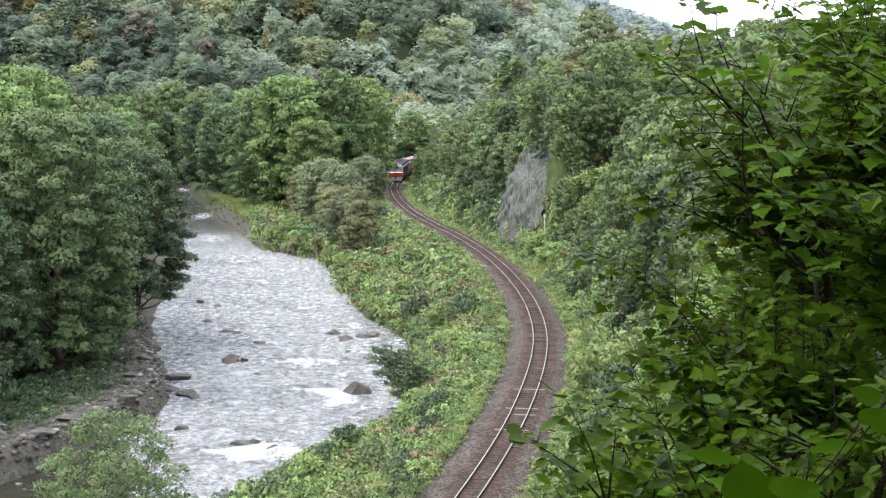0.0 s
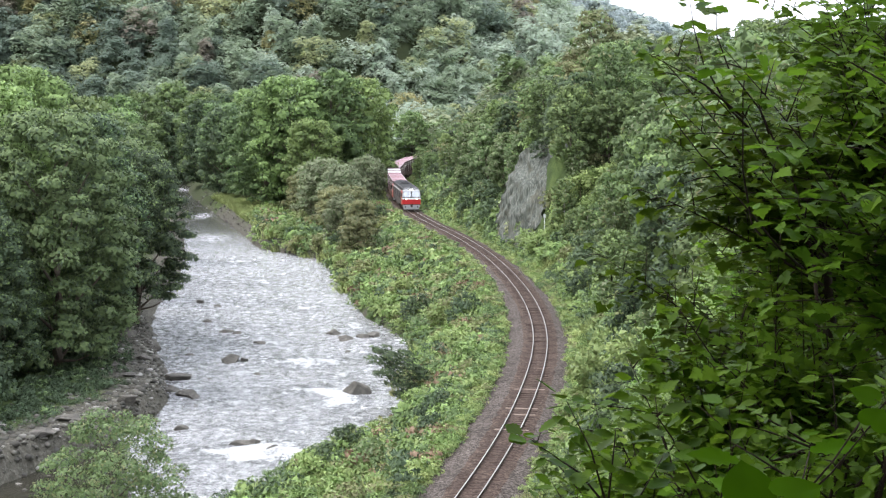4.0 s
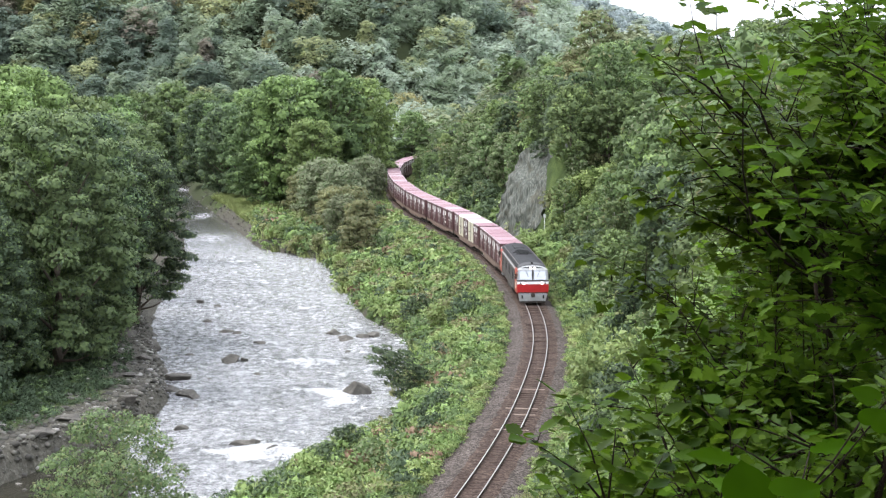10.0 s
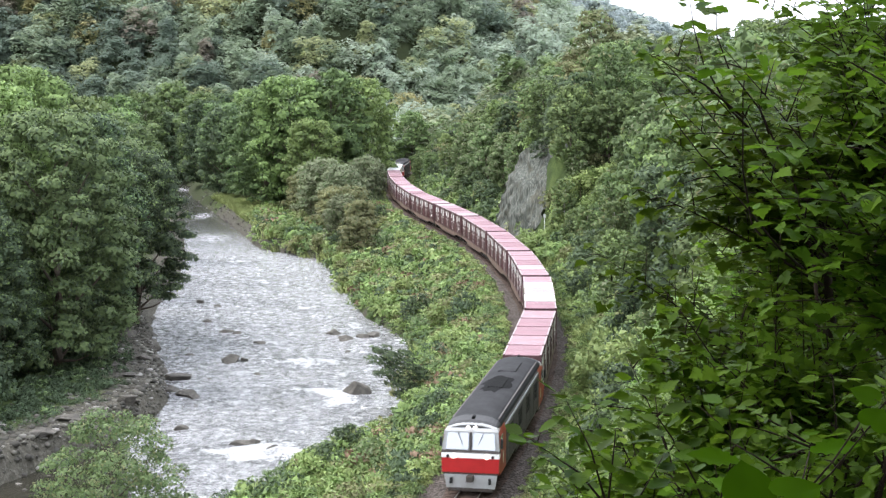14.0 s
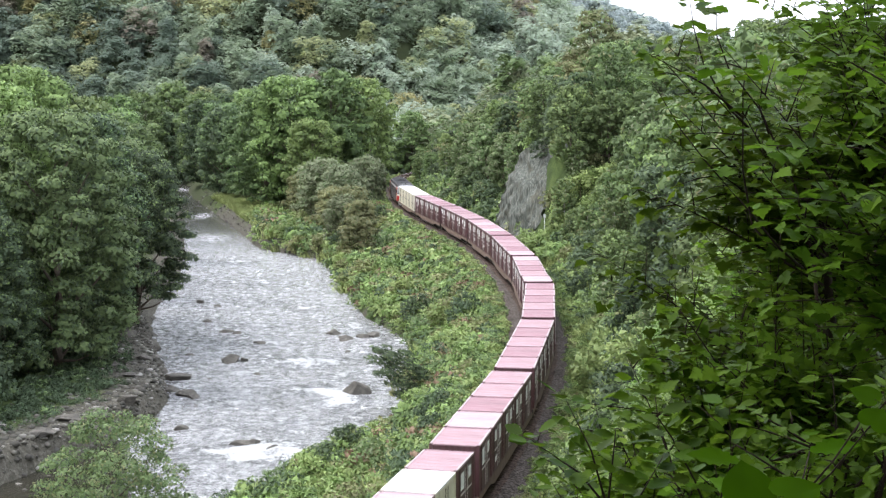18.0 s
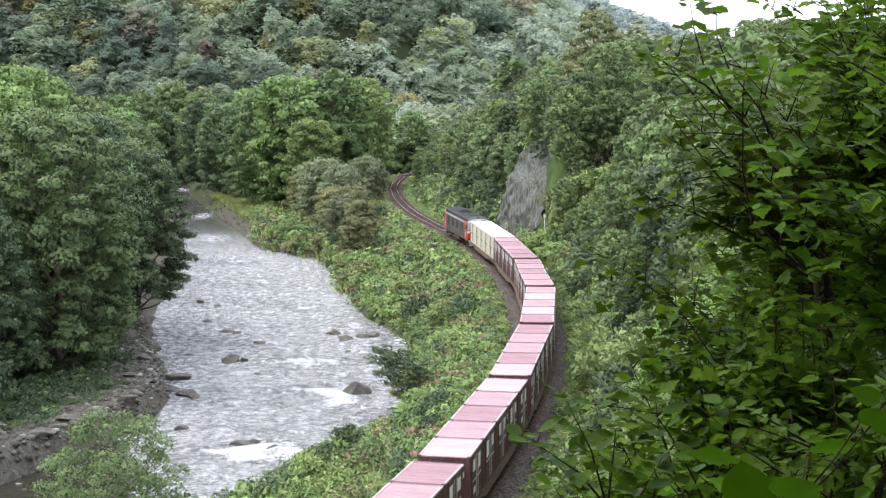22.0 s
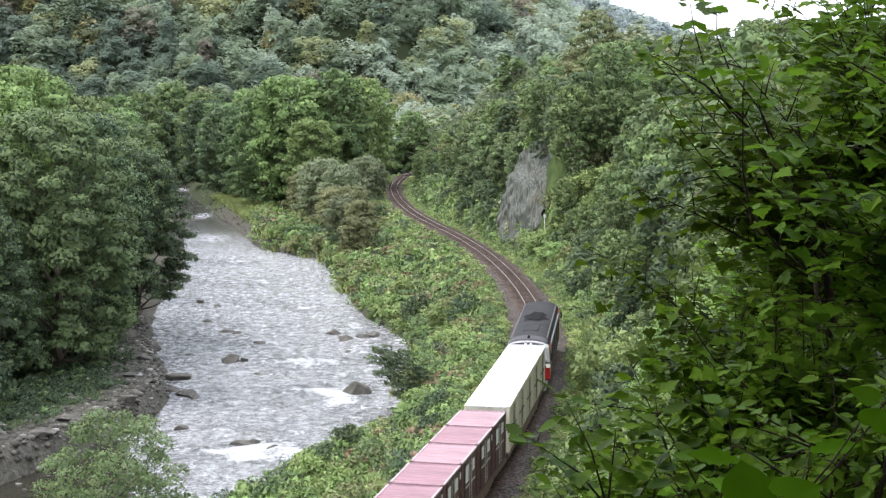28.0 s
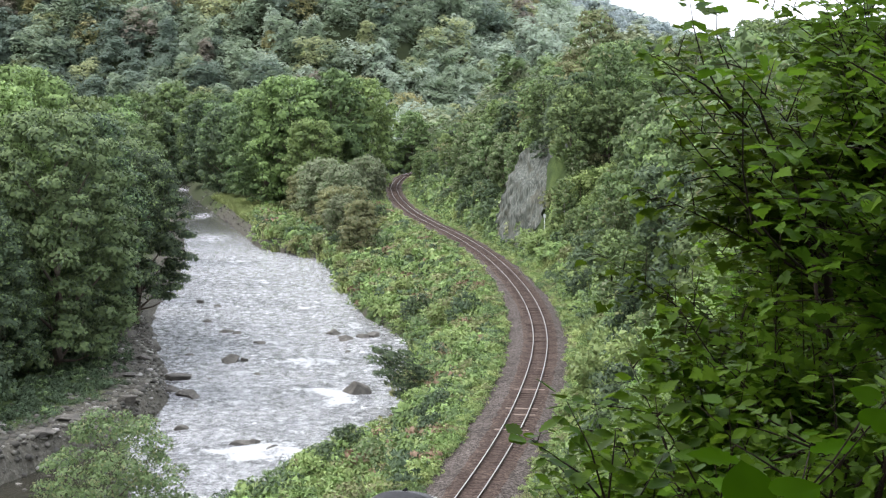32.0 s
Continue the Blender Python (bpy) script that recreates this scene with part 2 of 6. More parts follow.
def prism(bm, profile, x0, x1):
    """A closed profile of (y, z), counter-clockwise seen from +x, drawn out along x."""
    a, b = [bm.verts.new((x0, y, z)) for y, z in profile], [bm.verts.new((x1, y, z)) for y, z in profile]
    k = len(profile)
    for i in range(k):
        bm.faces.new((a[i], a[(i + 1) % k], b[(i + 1) % k], b[i]))
    bm.faces.new(b)
    bm.faces.new(a[::-1])


def disc(bm, x, y0, y1, z, r, seg=14):
    a = [bm.verts.new((x + r * math.cos(2 * math.pi * i / seg), y0, z + r * math.sin(2 * math.pi * i / seg))) for i in range(seg)]
    b = [bm.verts.new((v.co.x, y1, v.co.z)) for v in a]
    for i in range(seg):
        bm.faces.new((a[i], a[(i + 1) % seg], b[(i + 1) % seg], b[i]))
    bm.faces.new(a[::-1])
    bm.faces.new(b)


def tube(bm, path, radii, seg=6):
    """A tapered tube along a list of points."""
    rings = []
    for i, p in enumerate(path):
        d = (Vector(path[min(i + 1, len(path) - 1)]) - Vector(path[max(i - 1, 0)])).normalized()
        q = d.to_track_quat("Z", "Y")
        rings.append([bm.verts.new(Vector(p) + q @ Vector((radii[i] * math.cos(2 * math.pi * k / seg), radii[i] * math.sin(2 * math.pi * k / seg), 0))) for k in range(seg)])
    for a, b in zip(rings, rings[1:]):
        for k in range(seg):
            bm.faces.new((a[k], a[(k + 1) % seg], b[(k + 1) % seg], b[k]))
    bm.faces.new(rings[0][::-1])
    bm.faces.new(rings[-1])


def sheet(name, verts, faces, materials, index=None, smooth=False, normals=None):
    """A mesh from arrays: faces of equal corner count."""
    me = bpy.data.meshes.new(name)
    k = faces.shape[1]
    me.vertices.add(len(verts))
    me.vertices.foreach_set("co", np.ascontiguousarray(verts, dtype=np.float32).ravel())
    me.loops.add(faces.size)
    me.loops.foreach_set("vertex_index", np.ascontiguousarray(faces, dtype=np.int32).ravel())
    me.polygons.add(len(faces))
    me.polygons.foreach_set("loop_start", np.arange(0, faces.size, k, dtype=np.int32))
    for m in materials:
        me.materials.append(m)
    if index is not None:
        me.polygons.foreach_set("material_index", np.ascontiguousarray(index, dtype=np.int32))
    if smooth:
        me.polygons.foreach_set("use_smooth", np.ones(len(faces), dtype=bool))
    me.update(calc_edges=True)
    if normals is not None:
        me.polygons.foreach_set("use_smooth", np.ones(len(faces), dtype=bool))
        me.normals_split_custom_set_from_vertices(normals.tolist())
    return me


# ---- the line of the track, from behind the spur towards the viewpoint ----
KNOTS = [(300, 415), (240, 427), (180, 434), (125, 434), (85, 430), (54, 422), (32, 411), (15.5, 396.5), (3.5, 379), (-4.2, 360), (-8.2, 342),
         (-9.5, 322), (-9.7, 303), (-9.0, 288), (-7.9, 272.5), (-5.6, 251), (-2.7, 232), (1.3, 212), (5.3, 186.5), (7.7, 160), (8.4, 140.5),
         (8.0, 124.4), (6.9, 112), (5.6, 101.8), (4.4, 93.3), (3.0, 85.5), (1.2, 76.3), (-1.8, 63), (-6.5, 45.5), (-14, 24), (-25, 0), (-40, -25),
         (-60, -50), (-86, -76), (-122, -102), (-172, -130), (-240, -155), (-300, -170)]


def smooth_line(knots):
    k = np.array(knots, float)
    out = []
    for i in range(len(k) - 1):
        p1, p2 = k[i], k[i + 1]
        b = np.linalg.norm(p2 - p1) ** 0.5
        m1 = m2 = p2 - p1
        if i > 0:
            a = np.linalg.norm(p1 - k[i - 1]) ** 0.5
            m1 = b * ((p1 - k[i - 1]) / a - (p2 - k[i - 1]) / (a + b) + (p2 - p1) / b)
        if i < len(k) - 2:
            c = np.linalg.norm(k[i + 2] - p2) ** 0.5
            m2 = b * ((p2 - p1) / b - (k[i + 2] - p1) / (b + c) + (k[i + 2] - p2) / c)
        t = np.linspace(0, 1, 30, endpoint=False)[:, None]
        out.append((2 * t**3 - 3 * t**2 + 1) * p1 + (t**3 - 2 * t**2 + t) * m1 + (3 * t**2 - 2 * t**3) * p2 + (t**3 - t**2) * m2)
    q = np.vstack(out + [k[-1:]])
    s = np.r_[0, np.cumsum(np.hypot(*np.diff(q, axis=0).T))]
    at = np.arange(0, s[-1], 1.0)
    q = np.c_[np.interp(at, s, q[:, 0]), np.interp(at, s, q[:, 1])]
    for _ in range(60):
        q[1:-1] = 0.25 * q[:-2] + 0.5 * q[1:-1] + 0.25 * q[2:]
    return q


LINE = smooth_line(KNOTS)
LINE_AT = np.arange(len(LINE), dtype=float)
TAN = np.gradient(LINE, axis=0)
TAN /= np.hypot(TAN[:, 0], TAN[:, 1])[:, None]
HILLWARD = np.c_[-TAN[:, 1], TAN[:, 0]]


def on_line(s):
    return np.array([np.interp(s, LINE_AT, LINE[:, 0]), np.interp(s, LINE_AT, LINE[:, 1])])


def from_track(x, y):
    """Signed distance from the track, positive on the hill's side."""
    x, y = np.asarray(x, float), np.asarray(y, float)
    shape = x.shape
    x, y = x.ravel(), y.ravel()
    out = np.empty(len(x))
    pts, nrm = LINE[::3], HILLWARD[::3]
    for i in range(0, len(x), 20000):
        dx, dy = x[i:i + 20000, None] - pts[None, :, 0], y[i:i + 20000, None] - pts[None, :, 1]
        d = np.hypot(dx, dy)
        k = d.argmin(1)
        r = np.arange(len(k))
        side = dx[r, k] * nrm[k, 0] + dy[r, k] * nrm[k, 1]
        out[i:i + 20000] = np.where(d[r, k] < 6, side, np.sign(side) * d[r, k])
    return out.reshape(shape)


# ---- the river's shores, x by y, and the lie of the land ----
WATER_Z = -6.0
SHORE_Y = np.array([-200, -100, 0, 40, 70, 85, 102, 112, 120, 128, 146, 153, 160, 175, 194, 217, 231, 247, 291, 310, 345, 372, 391, 430, 470, 520, 600], float)
SHORE_FAR = np.array([-330, -190, -72, -54, -42, -36, -29.8, -26.0, -23.6, -23.6, -27.4, -29.6, -31, -33.8, -35.6, -37.5, -39.5, -42, -49.5, -52.7, -60, -65, -69.5, -95, -140, -210, -300], float)
SHORE_NEAR = np.array([-300, -160, -50, -35, -22, -16.5, -10.4, -5.3, -3.9, -3.6, -2.8, -3.0, -4.1, -9.3, -12.5, -16, -18.4, -30, -41, -46, -55.5, -61.7, -64, -82, -118, -180, -270], float)


def smoothstep(a, b, x):
    t = np.clip((x - a) / (b - a), 0, 1)
    return t * t * (3 - 2 * t)


def wobble(x, y, scale, seed=0.0):
    """Soft uneven ground from a few crossed waves, about -1 to 1."""
    x, y = x / scale + seed, y / scale - seed * 0.7
    return (np.sin(x * 1.7 + 1.3 * np.sin(y * 1.1)) + np.sin(y * 2.3 + 1.7 * np.sin(x * 0.9 + seed)) + np.sin((x + y) * 3.1 + np.sin(x * 2.2)) * 0.6) / 2.6


def land(x, y, d=None):
    x, y = np.asarray(x, float), np.asarray(y, float)
    if d is None:
        d = from_track(x, y)
    far_x, near_x = np.interp(y, SHORE_Y, SHORE_FAR), np.interp(y, SHORE_Y, SHORE_NEAR)
    # the spur on the hill's side
    up = np.maximum(d - 4.6, 0)
    hill = 22.5 * (1 - np.exp(-up * 0.9 / 22.5)) + wobble(x, y, 14) * np.clip(up / 10, 0, 1) * 1.3
    hill += 8.5 * smoothstep(6.0, 9.5, d) * np.exp(-((y - 197) / 13) ** 4) * np.exp(-np.maximum(d - 9.5, 0) / 12)
    hill += smoothstep(0, 1, 1 - np.hypot(x - 1, y + 2) / 26) * 8.3
    z_hill = -0.55 + hill
    # the embankment down to the water
    down = np.maximum(-d - 3.4, 0)
    z_bank = np.maximum(-0.6 - down * 0.62, -5.0) + wobble(x, y, 4, 2.0) * np.clip(down / 4, 0, 1) * 0.35
    z = np.where(d > 0, z_hill, z_bank)
    # beyond the river
    beyond = far_x - x
    z_far = -6.02 + 0.5 * smoothstep(-0.5, 8, beyond) + 0.8 * smoothstep(7, 16, beyond) + np.maximum(beyond - 32, 0) * 0.42 + wobble(x, y, 5, 1.0) * (0.07 + 0.2 * smoothstep(4, 12, beyond))
    mid = (far_x + near_x) / 2
    z = np.where((x < mid) & (d < -4), z_far, z)
    # the wooded mountain closing the valley
    ridge = np.clip(84 - 0.93 * x, 0, 112) + wobble(x, y, 60, 3.0) * 9
    rise = smoothstep(440, 660, y + wobble(x, y, 45, 5.0) * 16) * np.clip((np.abs(d) - 8) / 20, 0, 1)
    z = np.maximum(z, -4 + np.maximum(ridge, 0) * rise)
    back = np.clip(98 - 0.36 * (x - 150), 25, 150) + wobble(x, y, 90, 7.0) * 6
    z = np.maximum(z, -4 + back * smoothstep(1150, 1600, y))
    # the river bed
    inside = np.minimum(smoothstep(-0.8, 1.2, x - far_x), smoothstep(-2.2, 0.8, near_x - x))
    z = np.where(inside > 0, np.minimum(z, z * (1 - inside) + (-7.0) * inside), z)
    return z


def build_ground():
    xs = np.unique(np.r_[np.linspace(-4000, -140, 22), np.linspace(-140, -66, 26), np.linspace(-66, 46, 113), np.linspace(46, 150, 36), np.linspace(150, 4000, 24)])
    ys = np.unique(np.r_[np.linspace(-900, -60, 18), np.linspace(-60, 66, 42), np.linspace(66, 345, 200), np.linspace(345, 760, 84), np.linspace(760, 4800, 48)])
    gx, gy = np.meshgrid(xs, ys)
    d = from_track(gx, gy)
    z = land(gx, gy, d)
    nx, ny = len(xs), len(ys)
    v = np.c_[gx.ravel(), gy.ravel(), z.ravel()]
    i = np.arange(nx * ny).reshape(ny, nx)
    f = np.c_[i[:-1, :-1].ravel(), i[:-1, 1:].ravel(), i[1:, 1:].ravel(), i[1:, :-1].ravel()]
    me = sheet("ground", v, f, [GROUND], smooth=True)
    far_x, near_x = np.interp(gy, SHORE_Y, SHORE_FAR), np.interp(gy, SHORE_Y, SHORE_NEAR)
    edge = np.maximum(far_x - gx, gx - near_x)
    width = np.where(gx < (far_x + near_x) / 2, 5.5, np.where((gy > 225) & (gy < 310), 3.5, 0.5))
    gravel = 1 - smoothstep(width * 0.55, width, edge + wobble(gx, gy, 2.5, 4.0) * 1.5)
    gravel = np.maximum(gravel, 1 - smoothstep(3.3, 4.2, np.abs(d)))
    soil = smoothstep(9, 16, d) + smoothstep(10, 16, far_x - gx) + smoothstep(300, 345, gy)
    cover = np.c_[gravel.ravel(), np.clip(soil, 0, 1).ravel() * 0.8, np.zeros(gx.size), np.ones(gx.size)]
    me.attributes.new("cover", "FLOAT_COLOR", "POINT").data.foreach_set("color", cover.astype(np.float32).ravel())
    return tagged(new("ground", me), "wooded river valley ground with grassy banks and gravel shores", "ground", kind="structure")


build_ground()


# rapids: x, y, half width, half length, amount of foam
RAPIDS = [(-13.0, 146.5, 3.2, 2.2, 0.75), (-16.1, 182, 1.7, 2.2, 0.8), (-11.0, 132.5, 3.0, 2.0, 0.7), (-8.6, 130.0, 1.6, 2.6, 0.75), (-16.3, 127.3, 2.4, 1.1, 0.7), (-15.2, 110.0, 2.4, 2.0, 0.95),
          (-12.3, 111.2, 2.2, 2.4, 0.9), (-10.6, 109.6, 2.0, 1.4, 0.8), (-9.3, 127, 1.4, 2.0, 0.6), (-6.0, 116, 1.9, 1.3, 0.8), (-18.4, 141, 2.2, 0.9, 0.55), (-4.8, 158, 1.6, 2.2, 0.75), (-20.4, 106.5, 1.6, 2.0, 0.7),
          (-9.0, 140, 2.0, 1.4, 0.5), (-9.6, 168, 1.4, 2.4, 0.55), (-18.6, 133, 2.0, 0.9, 0.5), (-24.0, 205, 1.4, 2.5, 0.55), (-12.0, 120.5, 3.2, 0.8, 0.4), (-8.0, 152, 1.6, 1.4, 0.45), (-16.8, 118.5, 1.8, 0.8, 0.5),
          (-66, 378, 4, 5, 0.9), (-61, 352, 2, 4, 0.8), (-40, 262, 2.5, 5, 0.6), (-48, 305, 2, 6, 0.6), (-30, 228, 3, 3, 0.45), (-17, 157, 2.2, 1.4, 0.4), (-20.5, 168, 2.5, 1.5, 0.35)]


def build_river():
    ys = np.unique(np.r_[np.linspace(-200, 92, 60), np.linspace(92, 200, 330), np.linspace(200, 420, 240), np.linspace(420, 600, 30)])
    u = np.linspace(-0.14, 1.06, 90)
    far_x, near_x = np.interp(ys, SHORE_Y, SHORE_FAR), np.interp(ys, SHORE_Y, SHORE_NEAR)
    gx = far_x[:, None] + (near_x - far_x)[:, None] * u[None, :]
    gy = np.repeat(ys[:, None], len(u), 1)
    waves = wobble(gx, gy, 1.6, 1.0) * 0.05 + wobble(gx, gy, 0.7, 3.0) * 0.035
    foam = np.zeros_like(gx)
    for x, y, lx, ly, amount in RAPIDS:
        r = np.hypot((gx - x) / lx, (gy - y + 0.12 * (gx - x)) / ly)
        hump = np.exp(-r * r)
        foam += 1.4 * amount * hump * (0.75 + 0.5 * wobble(gx, gy, 1.3, 4.0))
        waves += 0.16 * hump * (0.6 + wobble(gx, gy, 0.9, 2.0))
    broad = 0.16 * smoothstep(0.0, 0.9, wobble(gx, gy, 5.0, 6.0)) * smoothstep(270, 180, gy)
    # low values far upstream and in the pool bring the painted dark reflection
    foam += broad - 0.24 - 0.62 * smoothstep(200, 300, gy)
    foam = np.where((gx < -20.5 - 0.25 * (gy - 100)) & (gy < 114), -1.0, foam)
    v = np.c_[gx.ravel(), gy.ravel(), (WATER_Z + waves).ravel()]
    i = np.arange(gx.size).reshape(gx.shape)
    f = np.c_[i[:-1, :-1].ravel(), i[:-1, 1:].ravel(), i[1:, 1:].ravel(), i[1:, :-1].ravel()]
    me = sheet("river", v, f, [WATER], smooth=True)
    me.attributes.new("foam", "FLOAT", "POINT").data.foreach_set("value", foam.astype(np.float32).ravel())
    tagged(new("river", me), "shallow fast river with white rapids between stones", "river", kind="structure")


build_river()


# ---- plants ----
def leaf_blades(rng, pos, nrm, size, droop=0.35, jitter=0.42, aspect=0.62):
    """Pointed leaf blades at pos, facing about nrm."""
    k = len(pos)
    n = nrm + rng.normal(0, jitter, (k, 3))
    n /= np.linalg.norm(n, axis=1)[:, None] + 1e-9
    a = rng.normal(0, 1, (k, 3))
    a[:, 2] -= droop
    a -= n * (a * n).sum(1)[:, None]
    a /= np.linalg.norm(a, axis=1)[:, None] + 1e-9
    b = np.cross(n, a)
    s = size * rng.uniform(0.6, 1.35, (k, 1))
    v = np.stack([pos - a * s * 0.6 + b * s * aspect, pos - a * s * 0.6 - b * s * aspect, pos + a * s - n * s * 0.3], 1)
    return v.reshape(-1, 3), n


def crown_leaves(rng, lobes, count, size, shell=0.35, low=-0.45, jitter=0.42, fill=0.2, lift=0.35, inner_at=0.74):
    """Leaves over the outsides of a set of lobes (x, y, z, radius, flatness), with broader sprays filling within."""
    lobes = np.asarray(lobes, float)
    w = lobes[:, 3] ** 2
    inner = int(count * fill)
    count = count - inner // 2 + inner
    pick = rng.choice(len(lobes), count, p=w / w.sum())
    d = rng.normal(0, 1, (count, 3))
    d /= np.linalg.norm(d, axis=1)[:, None]
    d[:, 2] = np.where(d[:, 2] < low, -d[:, 2], d[:, 2])
    L = lobes[pick]
    rad = L[:, 3] * (1 - shell * rng.random(count) ** 1.5) * (1 + 0.22 * np.sin(d[:, 0] * 7 + L[:, 0] * 3) * np.sin(d[:, 1] * 6 + L[:, 1]))
    within = np.arange(count) < inner
    rad = np.where(within, L[:, 3] * inner_at, rad)
    pos = L[:, :3] + d * rad[:, None] * np.c_[np.ones(count), np.ones(count), L[:, 4]]
    nrm = d.copy()
    nrm[:, 2] += lift
    sizes = np.where(within, size * 1.9, size)[:, None]
    pts, facing = leaf_blades(rng, pos, nrm, sizes, jitter=jitter)
    soft = 0.74 * nrm / np.linalg.norm(nrm, axis=1)[:, None] + 0.26 * facing
    soft /= np.linalg.norm(soft, axis=1)[:, None]
    return pts, np.repeat(soft, 3, 0)


def lobes_of(rng, height, radius, base, count, shape="round", small=0.3):
    """Lobe balls set over a crown's envelope, larger within, and limbs' ends."""
    out = []
    for i in range(count):
        u = (i + rng.random()) / count
        z = base + (height - base) * u
        if shape == "round":
            env = math.sqrt(max(0.02, 1 - ((u - 0.42) / 0.62) ** 2))
        elif shape == "cone":
            env = 1.02 - u * 0.9
        else:
            env = 0.55 + 0.45 * math.sin(math.pi * min(1, u * 0.9 + 0.1))
        a = i * 2.39996 + rng.normal(0, 0.3)
        r = radius * env * rng.uniform(0.5, 0.86)
        out.append((r * math.cos(a), r * math.sin(a), z, radius * small * rng.uniform(0.7, 1.35), rng.uniform(0.42, 0.75)))
    out.append((0, 0, base + (height - base) * 0.55, radius * 0.55, 1.0))
    return out


def make_tree(name, seed, height, radius, base, lobes, leaves, size, kinds, bark=BARK, shape="round", trunk=0.28, small=0.3, lean=0.0, fill=0.2):
    """A tree at the origin: trunk with limbs, and a crown of leaf tufts."""
    rng = np.random.default_rng(seed)
    root = new(name)
    L = lobes_of(rng, height, radius, base, lobes, shape, small)
    bm = bmesh.new()
    top = height * 0.82
    path = [(lean * (z / top) ** 2 + 0.2 * math.sin(z * 0.6 + seed), 0.2 * math.sin(z * 0.5 + 2 * seed), z) for z in np.linspace(-0.6, top, 9)]
    tube(bm, path, [trunk * (1.25 - 1.1 * i / 8) for i in range(9)], 8 if trunk > 0.16 else 5)
    for x, y, z, r, _ in L[:: max(1, len(L) // (14 if trunk > 0.16 else 7 if trunk > 0.06 else 3))]:
        z0 = max(base * 0.6, z - 0.5 * math.hypot(x, y) - 0.15 * height)
        st = Vector((lean * (z0 / top) ** 2, 0, z0))
        en = Vector((x + lean * (z / top) ** 2, y, z))
        tube(bm, [st, st.lerp(en, 0.5) + Vector((0, 0, -0.06 * height * 0.3)), en], [trunk * 0.42, trunk * 0.25, trunk * 0.07], 5)
    part("trunk", bm, bark, root, smooth=True)
    pts, soft = crown_leaves(rng, L, leaves, size, fill=fill)
    if lean:
        pts[:, 0] += lean * (np.clip(pts[:, 2], 0, None) / top) ** 2
    f = np.arange(len(pts)).reshape(-1, 3)
    me = sheet("crown", pts, f, [LEAF[k] for k in kinds], rng.choice(len(kinds), len(f), p=[0.8] + [0.2 / (len(kinds) - 1)] * (len(kinds) - 1)) if len(kinds) > 1 else None, normals=soft)
    ob = new("crown", me)
    ob.parent = root
    return root


def plant(template, used, x, y, scale, turn, label, category="tree", group="", sink=0.3, z=None, tilt=0.0):
    """Sets a template down at (x, y), the first time itself, then as copies."""
    zz = float(land(np.array([x]), np.array([y]))[0]) - sink if z is None else z
    m = pose(x, y, zz, tilt, 0, turn)
    if template in used:
        ob = copy_thing(template, m)
    else:
        used.add(template)
        ob = template
        ob.matrix_basis = m
    ob.scale = (scale, scale, scale * 1.0)
    return tagged(ob, label, category, group)


USED = set()
rng = np.random.default_rng(5)
BIG = [make_tree("broadleaf_tree", 11, 24, 8.5, 3.0, 120, 12500, 0.31, ["bright", "mid"], trunk=0.42, small=0.2),
       make_tree("broadleaf_tree", 12, 24, 8.0, 2.2, 120, 12500, 0.31, ["mid", "bright"], trunk=0.40, small=0.2),
       make_tree("broadleaf_tree", 13, 22, 8.2, 1.6, 120, 12500, 0.31, ["dark", "mid"], trunk=0.40, small=0.2),
       make_tree("elm_tree", 14, 23, 7.0, 2.5, 110, 11000, 0.31, ["mid", "dark"], trunk=0.36, small=0.21, shape="oval"),
       make_tree("walnut_tree", 15, 24, 8.3, 2.6, 170, 46000, 0.165, ["bright", "mid"], trunk=0.42, small=0.17),
       make_tree("walnut_tree", 16, 23, 8.2, 1.6, 180, 48000, 0.165, ["mid", "dark"], trunk=0.40, small=0.17),
       make_tree("walnut_tree", 17, 22, 8.0, 3.4, 180, 48000, 0.16, ["dark", "mid", "bright"], trunk=0.40, small=0.17)]
WILLOW = [make_tree("willow_tree", 21, 11, 5.2, 0.6, 70, 9500, 0.2, ["grey", "mid"], trunk=0.2, small=0.27),
          make_tree("willow_tree", 22, 9, 4.4, 0.3, 60, 8000, 0.19, ["olive", "grey", "mid"], trunk=0.16, small=0.28)]
HILL = [make_tree("hill_tree", 31, 10, 3.6, 1.5, 60, 4300, 0.185, ["mid", "bright"], trunk=0.15, small=0.25),
        make_tree("hill_tree", 32, 9, 3.4, 1.0, 60, 4300, 0.185, ["dark", "mid"], trunk=0.14, small=0.25),
        make_tree("hill_tree", 33, 12, 3.2, 2.0, 56, 4300, 0.185, ["mid", "olive", "bright"], trunk=0.15, small=0.25, shape="oval", bark=BARK_PALE),
        make_tree("hill_tree", 34, 8, 3.6, 0.6, 60, 4300, 0.18, ["mid", "grey"], trunk=0.13, small=0.25)]
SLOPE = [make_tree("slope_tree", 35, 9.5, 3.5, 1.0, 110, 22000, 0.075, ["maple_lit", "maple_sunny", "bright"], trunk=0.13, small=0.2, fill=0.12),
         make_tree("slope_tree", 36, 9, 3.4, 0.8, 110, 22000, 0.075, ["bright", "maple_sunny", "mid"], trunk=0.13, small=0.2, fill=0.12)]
SPIRE = make_tree("poplar_tree", 41, 15, 3.6, 1.5, 60, 8000, 0.2, ["olive", "bright"], trunk=0.2, small=0.32, shape="oval")
FIR = make_tree("fir_tree", 42, 13, 2.9, 1.5, 60, 7000, 0.18, ["dark", "mid"], trunk=0.17, small=0.3, shape="cone")
SUMAC = make_tree("young_tree", 43, 11.0, 4.0, 3.0, 120, 24000, 0.078, ["mid", "olive", "dark"], trunk=0.13, small=0.15, fill=0.03)
